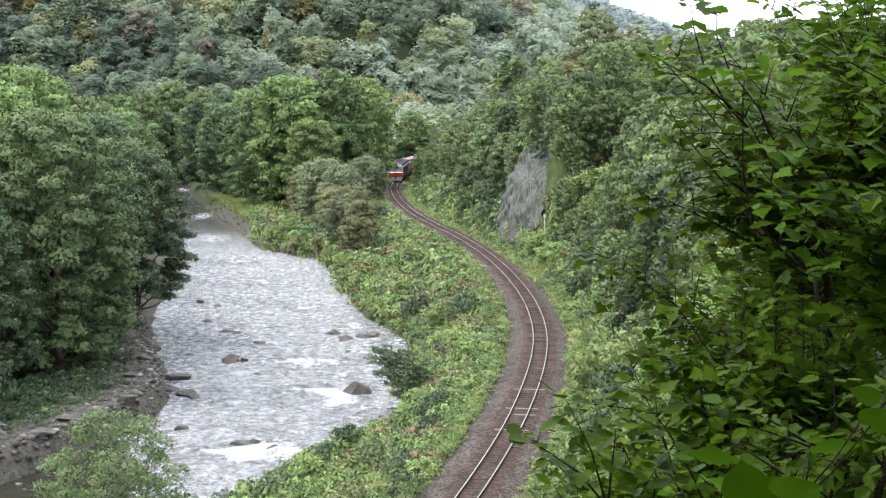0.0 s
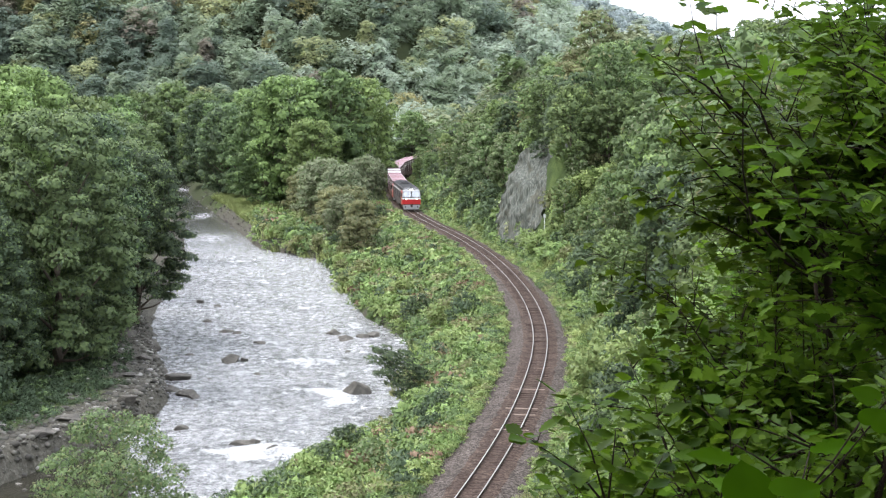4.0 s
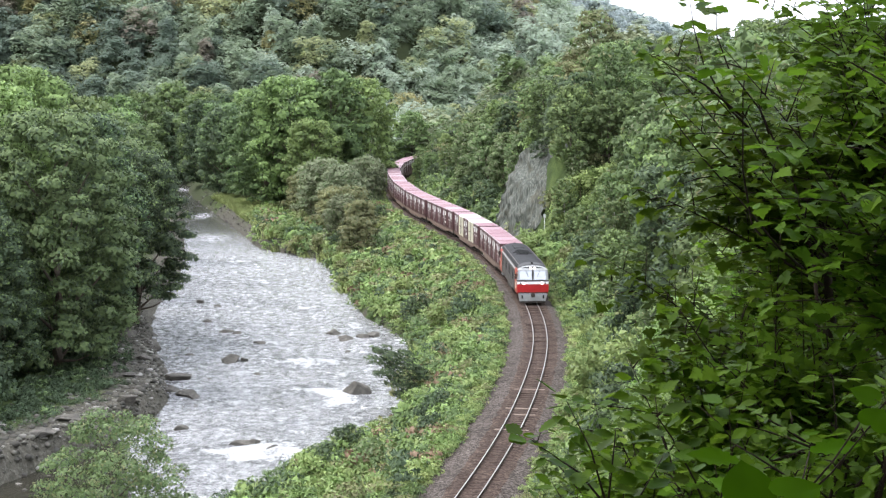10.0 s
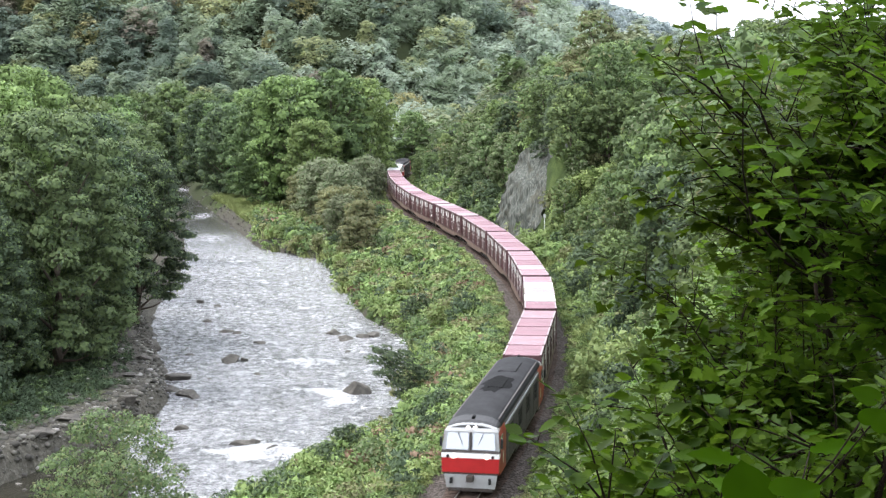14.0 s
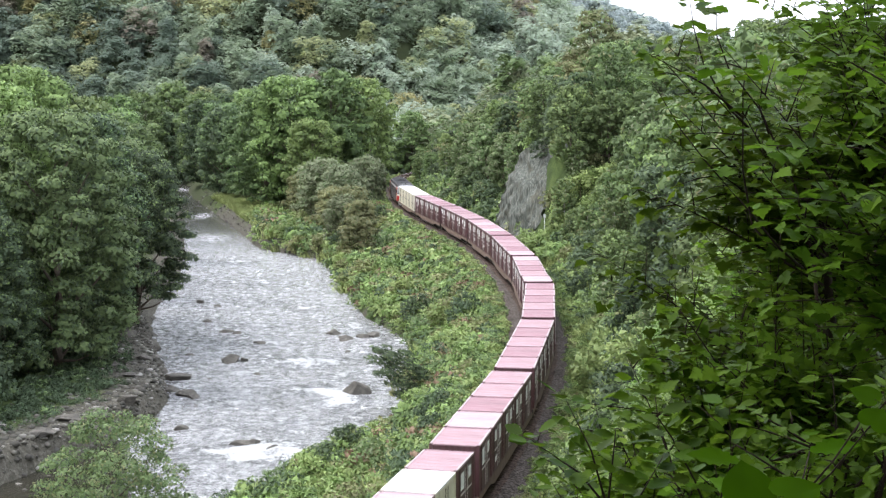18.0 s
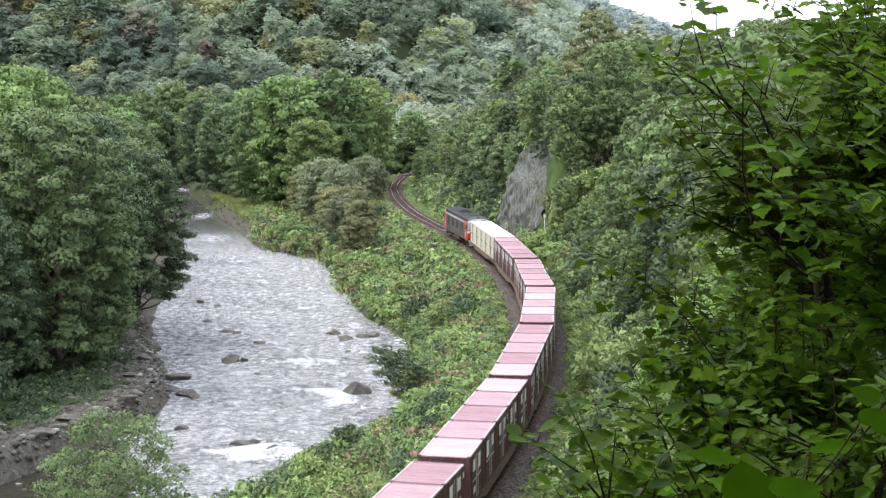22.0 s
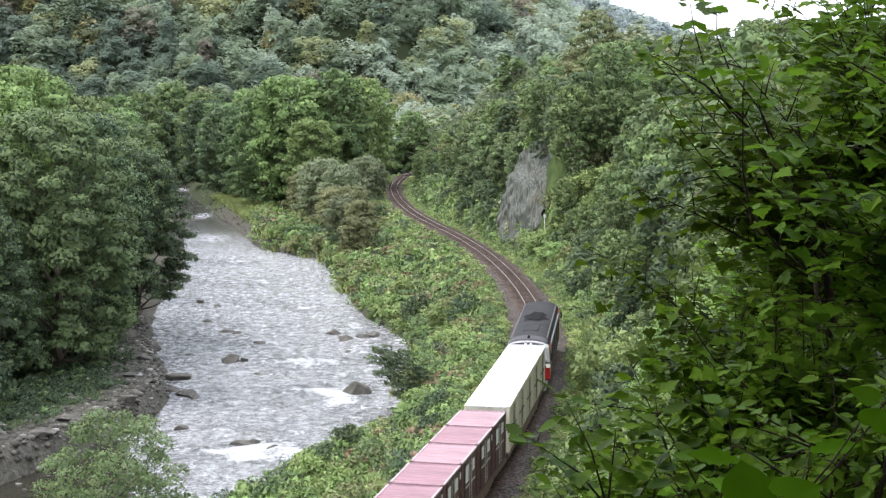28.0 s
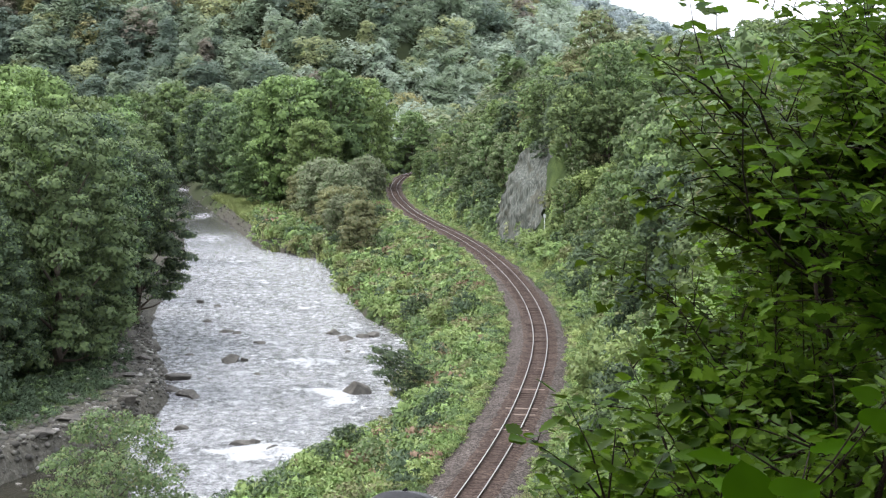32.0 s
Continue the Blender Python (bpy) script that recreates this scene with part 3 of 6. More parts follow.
LEANING = make_tree("leaning_river_tree", 44, 5.0, 2.5, 0.9, 34, 6500, 0.1, ["dark", "mid"], trunk=0.1, small=0.24, lean=-1.8, fill=0.05)

BUSH = [make_tree("bush", 51, 2.2, 1.5, 0.1, 26, 1000, 0.11, ["knotweed", "bright"], trunk=0.04, small=0.34),
        make_tree("bush", 52, 1.8, 1.6, 0.1, 26, 1000, 0.105, ["bright", "mid"], trunk=0.04, small=0.33),
        make_tree("bush", 53, 2.6, 1.4, 0.1, 26, 1000, 0.105, ["mid", "grey"], trunk=0.05, small=0.34),
        make_tree("bush", 55, 2.4, 1.7, 0.1, 30, 1400, 0.1, ["dark", "mid"], trunk=0.04, small=0.3),
        make_tree("bush", 54, 2.0, 1.5, 0.1, 26, 1000, 0.105, ["olive", "knotweed"], trunk=0.04, small=0.34)]
BUSH_WORDS = ["pale green leafy bush on the bank", "fresh green rounded bush on the bank", "grey-green bush on the bank", "dark green dense bush on the bank", "yellowish green bush on the bank"]


def bush_rows():
    out = []
    for i in range(900):
        s = rng.uniform(430, 640)
        hill = rng.random() < 0.4
        d = rng.uniform(5.2, 9.0) if hill else -(5.2 + 15 * rng.random() ** 1.2)
        p = on_line(s) + HILLWARD[int(s)] * d
        if p[0] < np.interp(p[1], SHORE_Y, SHORE_NEAR) + (3.2 if p[1] < 122 else 0.5) or p[1] < 70:
            continue
        if wobble(p[:1], p[1:], 9, 2.5)[0] < -0.25 and not hill:
            continue
        if all((p[0] - q[0]) ** 2 + (p[1] - q[1]) ** 2 > 2.3 ** 2 for q in out):
            out.append((p[0], p[1], hill))
    for i in range(300):
        p = (rng.uniform(11.5, 22), rng.uniform(180, 214))
        d = from_track(np.array([p[0]]), np.array([p[1]]))[0]
        if d > 8.2 and all((p[0] - q[0]) ** 2 + (p[1] - q[1]) ** 2 > 1.5 ** 2 for q in out):
            out.append((p[0], p[1], True))
    return out[:290]


for x, y, hill in bush_rows():
    k = int(rng.integers(0, 5))
    plant(BUSH[k], USED, x, y, rng.uniform(0.55, 1.35) * (1.1 if hill else 1.0), rng.uniform(0, 360), BUSH_WORDS[k], "bush", "bushes on the bank", sink=0.1)

# the tall trees on the far bank
FAR_BANK = [(-33.5, 133, 0.96, 0, 5), (-41, 137, 1.04, 70, 4), (-35.5, 149, 0.98, 150, 6), (-31.5, 158, 0.8, 20, 6), (-42, 150, 1.08, 240, 4), (-45.5, 165, 1.05, 100, 4), (-38.5, 170, 0.9, 310, 5),
            (-38.5, 124, 0.72, 200, 6), (-41, 131, 0.66, 290, 6), (-36.5, 142, 0.62, 40, 5), (-43.5, 121, 0.75, 130, 5), (-38, 115, 0.55, 15, 6), (-40, 109.5, 0.6, 200, 5), (-36.5, 126.5, 0.5, 75, 6), (-47, 141, 1.0, 33, 5), (-41.5, 188, 0.9, 12, 3), (-48, 205, 0.95, 95, 1), (-45, 228, 0.8, 140, 3), (-55, 225, 1.0, 200, 2), (-54, 255, 0.85, 15, 1), (-60, 285, 0.85, 77, 3), (-66, 312, 0.9, 160, 1), (-72, 340, 0.9, 222, 2)]
for x, y, s, a, k in FAR_BANK:
    plant(BIG[k], USED, x, y, s, a, "tall broadleaf tree in full leaf on the far river bank", group="trees on the far bank")
# dark bushes deepen the shaded foot of the far bank trees by colour
for x, y, s, a in [(-38, 127, 1.7, 0), (-35.5, 131, 1.5, 70), (-37.5, 135.5, 1.8, 140), (-34, 137, 1.3, 200), (-39.5, 121.5, 1.6, 260), (-36.5, 121, 1.2, 310), (-33.2, 143, 1.3, 30), (-41, 116, 1.7, 100), (-33, 148, 1.4, 160), (-35, 113, 1.7, 45), (-35.5, 118, 1.6, 120), (-34.6, 107.5, 1.6, 220), (-36.8, 104.5, 1.8, 330)]:
    plant(BUSH[3], USED, x, y, s, a, "dark green dense bush under the far bank trees", "bush", "bushes on the far bank", sink=0.1)
# the grove inside the river's bend
GROVE = [(-28.5, 293, 1.06, 10, 0), (-21.5, 297, 1.1, 130, 1), (-34.5, 300, 0.95, 200, 1), (-24, 284, 0.74, 60, 0), (-16, 306, 0.98, 280, 0), (-41, 318, 0.85, 330, 3), (-46, 330, 0.86, 90, 2),
         (-38.5, 334, 0.9, 20, 1), (-28, 322, 1.1, 170, 2), (-50, 350, 0.85, 110, 3), (-55, 362, 0.9, 40, 2), (-45, 365, 0.95, 260, 1), (-33, 350, 1.0, 220, 3), (-20, 345, 0.8, 15, 1), (-18, 372, 0.8, 77, 1), (-60, 385, 0.9, 120, 1), (-30, 385, 0.9, 180, 3), (-8, 395, 0.7, 99, 1), (-48, 395, 0.9, 10, 0),
         (-70, 404, 0.85, 0, 2), (-78, 401, 0.9, 60, 1), (-64, 412, 0.9, 130, 3), (-84, 412, 0.9, 190, 2), (-73, 420, 1.0, 260, 1), (-60, 420, 0.95, 310, 2), (-66, 398, 0.55, 40, 2)]
for x, y, s, a, k in GROVE:
    plant(BIG[k], USED, x, y, s, a, "tall broadleaf tree in the grove by the river bend", group="trees in the grove")
WILLOWS = [(-21, 268, 1.0, 0, 0), (-17, 258, 0.95, 80, 0), (-14.5, 244, 0.9, 160, 1), (-17.5, 248, 0.85, 30, 1), (-12.5, 228, 0.8, 220, 1), (-13.5, 272, 0.85, 300, 0), (-12, 215, 0.66, 140, 1), (-15, 231, 0.7, 75, 0), (-25, 276, 0.9, 44, 1), (-14.5, 292, 0.8, 210, 1), (-17, 283, 0.8, 99, 0)]
for x, y, s, a, k in WILLOWS:
    plant(WILLOW[k], USED, x, y, s, a, "grey-green bushy willow on the railway bank", group="willows on the bank")
plant(SPIRE, USED, 24.0, 246, 1.25, 0, "tall narrow pale green tree on the spur")
plant(SPIRE, USED, 20.5, 232, 0.75, 120, "tall narrow pale green tree on the spur")
plant(FIR, USED, 30, 238, 0.95, 0, "dark green fir on the spur")
plant(FIR, USED, 35, 232, 0.7, 60, "dark green fir on the spur")
plant(SUMAC, USED, -15.2, 70, 1.0, 30, "young bright green tree on the near river bank", z=-5.5)
plant(LEANING, USED, -1.9, 121.0, 1.05, 0, "small dark green tree leaning over the river", sink=1.3)
RUSSET = make_tree("russet_tree", 61, 9, 3.4, 1.5, 50, 2600, 0.23, ["russet", "olive"], trunk=0.14, small=0.26)
plant(RUSSET, USED, 12.5, 268, 0.75, 0, "reddish brown leaved tree on the spur")
plant(RUSSET, USED, 29.0, 212, 0.9, 90, "reddish brown leaved tree on the spur")
BIRCH = make_tree("birch_tree", 62, 12, 2.2, 3.5, 36, 2400, 0.2, ["olive", "bright"], bark=BARK_PALE, trunk=0.12, small=0.27, shape="oval")
for x, y, s, a in [(14.5, 224, 0.9, 0), (17, 229, 1.0, 80), (13, 236, 0.85, 150), (19, 219, 0.95, 220), (11, 250, 0.8, 30)]:
    plant(BIRCH, USED, x, y, s, a, "slender pale-trunked birch on the spur", group="birches on the spur")
for x, y, s, a in [(10.2, 103, 1.35, 0), (12.4, 99, 1.5, 120), (12.2, 108, 1.4, 220), (14.4, 104, 1.3, 60)]:
    plant(BUSH[0], USED, x, y, s, a, "bright green leafy shrub beside the track", "bush", sink=0.1)


def spur_cap(x, y, tall):
    """The largest scale at which a tree of that height stays under the spur's falling skyline."""
    ground = float(land(np.array([x]), np.array([y]))[0])
    rise = np.interp(x / y, [-0.03, 0.005, 0.028, 0.053, 0.073, 0.084, 0.115, 0.15, 0.2], [-0.041, -0.031, -0.016, -0.003, 0.011, 0.02, 0.027, 0.028, 0.04])
    return max(0.3, (EYE_Z + rise * y - ground) / tall)


KIND_WORDS = ["round-crowned green tree on the wooded spur", "dark green bushy tree on the wooded spur", "slender pale-stemmed tree on the wooded spur", "low spreading tree on the wooded spur"]
spots = []
for i in range(2600):
    y = rng.uniform(72, 350)
    s = np.interp(-y, -LINE[330:900, 1], np.arange(330, 900))
    d = 6.8 + 48 * rng.random() ** 1.35
    p = on_line(s) + HILLWARD[int(s)] * d
    if abs(p[1] - 197) < 11 and d < 9.0:
        continue
    if p[0] > 0.3 * p[1] + 16 or (p[1] < 92 and d < 12):
        continue
    if all((p[0] - q[0]) ** 2 + (p[1] - q[1]) ** 2 > (3.5 + 0.03 * d) ** 2 for q in spots):
        spots.append((p[0], p[1], d))
spots.sort(key=lambda q: q[1] + 1.2 * q[2])
NEAR_SPOTS, REST_SPOTS = spots[:255], spots[255:]
# trees inside the far curve, hiding the track beyond it
for x, y, s, a in [(-4.6, 322, 0.62, 110), (-4.2, 329, 0.68, 61), (-4.6, 314, 0.55, 152), (-3.0, 318, 0.6, 203), (-2.6, 337, 0.62, 0), (-1.2, 346, 0.7, 50), (1.8, 341, 0.75, 100), (3.2, 351, 0.8, 160), (-0.6, 329, 0.6, 210), (5.2, 344, 0.85, 260), (7.0, 355, 0.85, 300), (2.6, 361, 0.75, 20), (9.0, 347, 0.9, 70), (6.5, 366, 0.8, 130),
                   (10.5, 372, 0.85, 190), (13, 360, 0.9, 230), (16, 380, 0.85, 280), (21, 392, 0.85, 320), (13.5, 386, 0.7, 15), (25, 384, 0.9, 75), (19, 370, 0.95, 115), (28, 398, 0.8, 175), (-4.3, 347, 0.5, 35), (-2.7, 353, 0.55, 85), (-0.4, 359, 0.55, 145), (1.9, 366, 0.6, 205), (-5.0, 337, 0.45, 265), (4.6, 372, 0.6, 305), (-5.2, 330, 0.42, 25)]:
    k = int(a) % 4
    plant(HILL[k], USED, x, y, min(s, spur_cap(x, y, 10)), a, KIND_WORDS[k].replace("wooded spur", "inside of the far curve"), group="trees on the spur")
for x, y, d in NEAR_SPOTS:
    k = int(rng.integers(0, 4))
    s = (0.42 + 0.58 * smoothstep(6, 15, d)) * float(rng.choice([0.65, 0.85, 1.05, 1.4]))
    plant(HILL[k], USED, x, y, min(float(s), spur_cap(x, y, (10.5, 9.5, 12.5, 8.5)[k])), rng.uniform(0, 360), KIND_WORDS[k], group="trees on the spur")


def crown_templates(seed, count, leaves, size, lobes=13, small=0.42, round_lobes=False):
    r = np.random.default_rng(seed)
    out = []
    for i in range(count):
        shape = ["round", "round", "oval", "round", "cone"][i % 5] if round_lobes else ["round", "round", "oval", "cone"][i % 4]
        balls = lobes_of(r, 10, 4.8 if shape == "round" else 3.5, 0.8, lobes, shape, small)
        if round_lobes:
            balls = [(x, y, z, q, 0.75 + 0.3 * r.random()) for x, y, z, q, _ in balls]
        out.append(crown_leaves(r, balls, leaves, size, shell=0.14 if round_lobes else 0.3, low=-0.2 if round_lobes else -0.45, jitter=0.22 if round_lobes else 0.34, fill=0.35, lift=1.7 if round_lobes else 0.6, inner_at=0.9 if round_lobes else 0.74))
    return out


def scatter_stuff(name, templates, places, materials, label, category):
    """One mesh of many plants: places are rows of x, y, z, scale, turn, template, material."""
    vs, ns, idx = [], [], []
    for x, y, z, s, a, t, m in places:
        pts, soft = templates[int(t)]
        c, sn = math.cos(a), math.sin(a)
        turn = np.array([(c, sn, 0), (-sn, c, 0), (0, 0, 1)])
        vs.append(pts @ turn * s + np.array([x, y, z]))
        ns.append(soft @ turn)
        idx.append(np.full(len(pts) // 3, int(m)))
    v = np.vstack(vs)
    me = sheet(name, v, np.arange(len(v)).reshape(-1, 3), materials, np.concatenate(idx), normals=np.vstack(ns))
    return tagged(new(name, me), label, category, kind="stuff")


def far_woods():
    r = np.random.default_rng(77)
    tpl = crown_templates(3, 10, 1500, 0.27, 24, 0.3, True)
    mats = [LEAF[k] for k in ("hazy_mid", "hazy_dark", "hazy_grey", "hazy_olive", "hazy_yellow", "hazy_russet", "mid", "grey", "bright")]
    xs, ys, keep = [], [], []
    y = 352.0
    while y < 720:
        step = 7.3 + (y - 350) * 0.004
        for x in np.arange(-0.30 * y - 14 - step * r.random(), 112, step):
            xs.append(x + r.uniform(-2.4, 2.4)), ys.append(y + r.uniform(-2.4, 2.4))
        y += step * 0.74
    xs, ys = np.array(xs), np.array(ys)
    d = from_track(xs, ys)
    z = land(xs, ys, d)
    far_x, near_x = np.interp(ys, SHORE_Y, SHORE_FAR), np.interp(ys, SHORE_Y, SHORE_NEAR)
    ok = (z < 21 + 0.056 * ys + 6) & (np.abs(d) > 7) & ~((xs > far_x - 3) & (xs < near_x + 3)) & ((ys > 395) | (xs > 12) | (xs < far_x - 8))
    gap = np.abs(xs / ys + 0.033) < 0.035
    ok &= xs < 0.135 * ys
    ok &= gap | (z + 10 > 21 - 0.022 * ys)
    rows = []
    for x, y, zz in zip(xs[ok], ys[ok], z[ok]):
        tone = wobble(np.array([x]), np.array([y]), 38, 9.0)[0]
        # haze grows from left to right, so paler leaf colours are chosen there
        haze = (x / y + 0.29) / 0.37
        v = 0.75 * haze + 0.25 * tone + r.normal(0, 0.22)
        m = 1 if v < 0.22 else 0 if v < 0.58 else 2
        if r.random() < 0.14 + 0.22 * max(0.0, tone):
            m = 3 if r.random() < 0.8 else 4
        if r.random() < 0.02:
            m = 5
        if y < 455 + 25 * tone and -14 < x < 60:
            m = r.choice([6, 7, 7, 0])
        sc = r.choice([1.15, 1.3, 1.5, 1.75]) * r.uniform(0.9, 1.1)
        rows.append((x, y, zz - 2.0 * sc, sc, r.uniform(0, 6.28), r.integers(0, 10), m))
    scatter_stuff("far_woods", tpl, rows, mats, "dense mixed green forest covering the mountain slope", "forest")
    tpl3 = crown_templates(5, 8, 1500, 0.29)
    rows = []
    for x, y, d in REST_SPOTS:
        zz = float(land(np.array([x]), np.array([y]))[0])
        rows.append((x, y, zz - 0.3, min((0.42 + 0.5 * smoothstep(6, 17, d)) * r.uniform(0.7, 1.15), spur_cap(x, y, 10.5)), r.uniform(0, 6.28), r.integers(0, 8), r.choice([0, 0, 0, 1, 1, 2, 3, 4])))
    scatter_stuff("spur_woods", tpl3, rows, [LEAF[k] for k in ("mid", "dark", "bright", "olive", "grey")], "mixed green woods on the far side of the spur", "forest")
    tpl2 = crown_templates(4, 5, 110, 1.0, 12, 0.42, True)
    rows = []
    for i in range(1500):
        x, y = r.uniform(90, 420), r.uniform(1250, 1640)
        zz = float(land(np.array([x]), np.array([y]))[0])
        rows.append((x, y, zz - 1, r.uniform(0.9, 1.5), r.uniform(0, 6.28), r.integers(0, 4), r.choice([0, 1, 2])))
    scatter_stuff("distant_woods", tpl2, rows, [LEAF["ridge"], LEAF["ridge"], LEAF["hazy_grey"]], "distant forest on the farther ridge", "forest")


far_woods()


def undergrowth():
    r = np.random.default_rng(9)
    tpl, fine = [], []
    for i in range(6):
        L = lobes_of(r, 1.1, 0.85, 0.1, 9, "round", 0.45)
        tpl.append(crown_leaves(r, L, 90, 0.135, 0.5, -0.1))
        fine.append(crown_leaves(r, L, 210, 0.085, 0.5, -0.1, jitter=0.5))
    for i in range(4):
        k = 80
        base = np.c_[r.normal(0, 0.4, (k, 2)), np.zeros(k)]
        h = r.uniform(0.5, 1.1, k)
        lean = r.normal(0, 0.22, (k, 2))
        side = r.normal(0, 1, (k, 2))
        side /= np.linalg.norm(side, axis=1)[:, None]
        w = np.c_[side * 0.045, np.zeros(k)]
        tip = base + np.c_[lean * 1.6, h]
        tpl.append((np.stack([base - w, base + w, tip], 1).reshape(-1, 3), np.tile([0.0, -0.35, 0.94], (3 * k, 1))))
    tpl += fine
    mats = [LEAF[k] for k in ("knotweed", "bright", "mid", "grass", "olive", "russet", "dark")]
    s = r.uniform(395, 632, 9000)
    d = np.where(r.random(9000) < 0.72, -(3.1 + 22 * r.random(9000) ** 1.5), 3.1 + 6 * r.random(9000))
    i = s.astype(int)
    p = LINE[i] + HILLWARD[i] * d[:, None]
    keep_prob = np.clip(170 / np.maximum(p[:, 1], 60), 0.25, 1.0)
    near_x = np.interp(p[:, 1], SHORE_Y, SHORE_NEAR)
    dd = from_track(p[:, 0], p[:, 1])
    ok = (p[:, 0] > near_x + 0.2) & (np.abs(dd) > 3.05) & (r.random(9000) < keep_prob) & ~((np.abs(p[:, 1] - 195) < 10) & (dd > 5))
    p, dd = p[ok], dd[ok]
    z = land(p[:, 0], p[:, 1], dd)
    rows = []
    for (x, y), zz, dk in zip(p, z, dd):
        tone = wobble(np.array([x]), np.array([y]), 7, 3.0)[0] + r.normal(0, 0.35)
        grassy = tone > 0.45
        m = 3 if grassy else r.choice([0, 0, 1, 1, 2, 2, 4, 6]) if tone > -0.25 else r.choice([0, 1, 1, 1, 2, 2, 2, 4, 4, 5, 6])
        if dk > 0 and not grassy:
            m = r.choice([0, 1, 2, 2, 2, 6])
        sc = r.uniform(0.6, 1.25) * (0.5 if abs(dk) < 3.8 else 1.0 if abs(dk) < 5 else 1.25) * (1 + max(0, y - 170) * 0.003)
        if y < 132 and dk < 0:
            sc *= 0.45 + 0.55 * float(smoothstep(0.5, 5.0, x - np.interp(y, SHORE_Y, SHORE_NEAR)))
        rows.append((x, y, zz - 0.1, sc, r.uniform(0, 6.28), r.integers(6, 10) if grassy else r.integers(10, 16) if y < 165 else r.integers(0, 6), m))
    # weeds creeping over the ballast's edges, farther in along the far curve
    span = np.nonzero((LINE[:, 1] > 72) & (LINE[:, 1] < 345) & (LINE[:, 0] < 30))[0]
    for i in range(2300):
        k = r.choice(span)
        y = LINE[k, 1]
        side = 1 if r.random() < 0.5 else -1
        inner = np.interp(y, [70, 150, 190, 250, 330], [2.45, 2.35, 1.95, 1.8, 1.75]) if side > 0 else np.interp(y, [70, 130, 165, 190, 330], [2.9, 2.75, 2.3, 1.95, 1.85])
        p = LINE[k] + HILLWARD[k] * side * (inner + 1.3 * r.random())
        rows.append((p[0], p[1], float(land(p[:1], p[1:])[0]) - 0.05, r.uniform(0.35, 0.75), r.uniform(0, 6.28), r.integers(10, 16) if y < 170 else r.integers(0, 10), r.choice([0, 0, 1, 2, 3, 4])))
    # the far bank's grassy shelf, mostly in dark leaves to paint the trees' shade
    for i in range(1500):
        y = r.uniform(100, 175)
        fx = np.interp(y, SHORE_Y, SHORE_FAR)
        x = fx - 2.5 - 11 * r.random()
        if r.random() < 0.12 + smoothstep(2, 6.5, fx - x):
            rows.append((x, y, float(land(np.array([x]), np.array([y]))[0]) - 0.05, r.uniform(0.3, 0.75), r.uniform(0, 6.28), r.integers(0, 10), r.choice([2, 6, 6, 6, 6])))
    for i in range(1700):
        y = r.uniform(236, 325)
        nx = np.interp(y, SHORE_Y, SHORE_NEAR)
        x = nx + 2.5 + 11 * r.random()
        if from_track(np.array([x]), np.array([y]))[0] < -5:
            rows.append((x, y, float(land(np.array([x]), np.array([y]))[0]) - 0.05, r.uniform(0.9, 1.5), r.uniform(0, 6.28), r.integers(6, 10), 3))
    scatter_stuff("undergrowth", tpl, rows, mats, "tangle of knotweed, weeds and grass on the banks", "undergrowth")


undergrowth()


# ---- the track ----
def offset_strip(profile, s0, s1, step):
    """Vertices and faces of an open profile of (offset to the hill, z), drawn along the line."""
    at = np.arange(s0, s1, step)
    cx, cy = np.interp(at, LINE_AT, LINE[:, 0]), np.interp(at, LINE_AT, LINE[:, 1])
    hx, hy = np.interp(at, LINE_AT, HILLWARD[:, 0]), np.interp(at, LINE_AT, HILLWARD[:, 1])
    o = np.array(profile, float)
    v = np.stack([cx[:, None] + hx[:, None] * o[:, 0], cy[:, None] + hy[:, None] * o[:, 0], np.repeat(o[None, :, 1], len(at), 0)], 2).reshape(-1, 3)
    i = np.arange(len(v)).reshape(len(at), len(o))
    f = np.c_[i[:-1, :-1].ravel(), i[:-1, 1:].ravel(), i[1:, 1:].ravel(), i[1:, :-1].ravel()]
    return v, f


def build_track():
    v, f = offset_strip([(-3.7, -1.0), (-3.1, -0.62), (-2.0, -0.3), (-1.4, -0.155), (-0.5, -0.16), (0.5, -0.16), (1.4, -0.155), (2.0, -0.3), (3.1, -0.62), (3.7, -1.0)], 20, 980, 0.7)
    r = np.random.default_rng(4)
    v[:, 2] += r.normal(0, 0.014, len(v))
    v[:, 0] += r.normal(0, 0.05, len(v))
    rusty = np.tile([0, 0, 0, 1, 1, 1, 0, 0, 0], len(f) // 9)
    bed = tagged(new("ballast_bed", sheet("ballast_bed", v, f, [BALLAST, BALLAST_RUSTY], rusty)), "brownish stone ballast bed of the single track", "track bed", kind="structure")
    for side in (-1, 1):
        o = side * 0.565
        v, f = offset_strip([(o - 0.07, -0.16), (o - 0.02, -0.13), (o - 0.02, -0.04), (o - 0.035, -0.035), (o - 0.035, -0.004)][::1] + [(o - 0.03, 0.0), (o + 0.03, 0.0), (o + 0.035, -0.004), (o + 0.035, -0.035), (o + 0.02, -0.04), (o + 0.02, -0.13), (o + 0.07, -0.16)], 20, 980, 0.8)
        idx = np.tile([0, 0, 0, 0, 1, 1, 1, 0, 0, 0, 0], len(f) // 11)
        tagged(new("rail", sheet("rail", v, f, [RAIL_SIDE, RAIL_TOP], idx)), "steel rail with worn bright head and rusty web", "rail", "rails", kind="structure")
    return bed


BED = build_track()


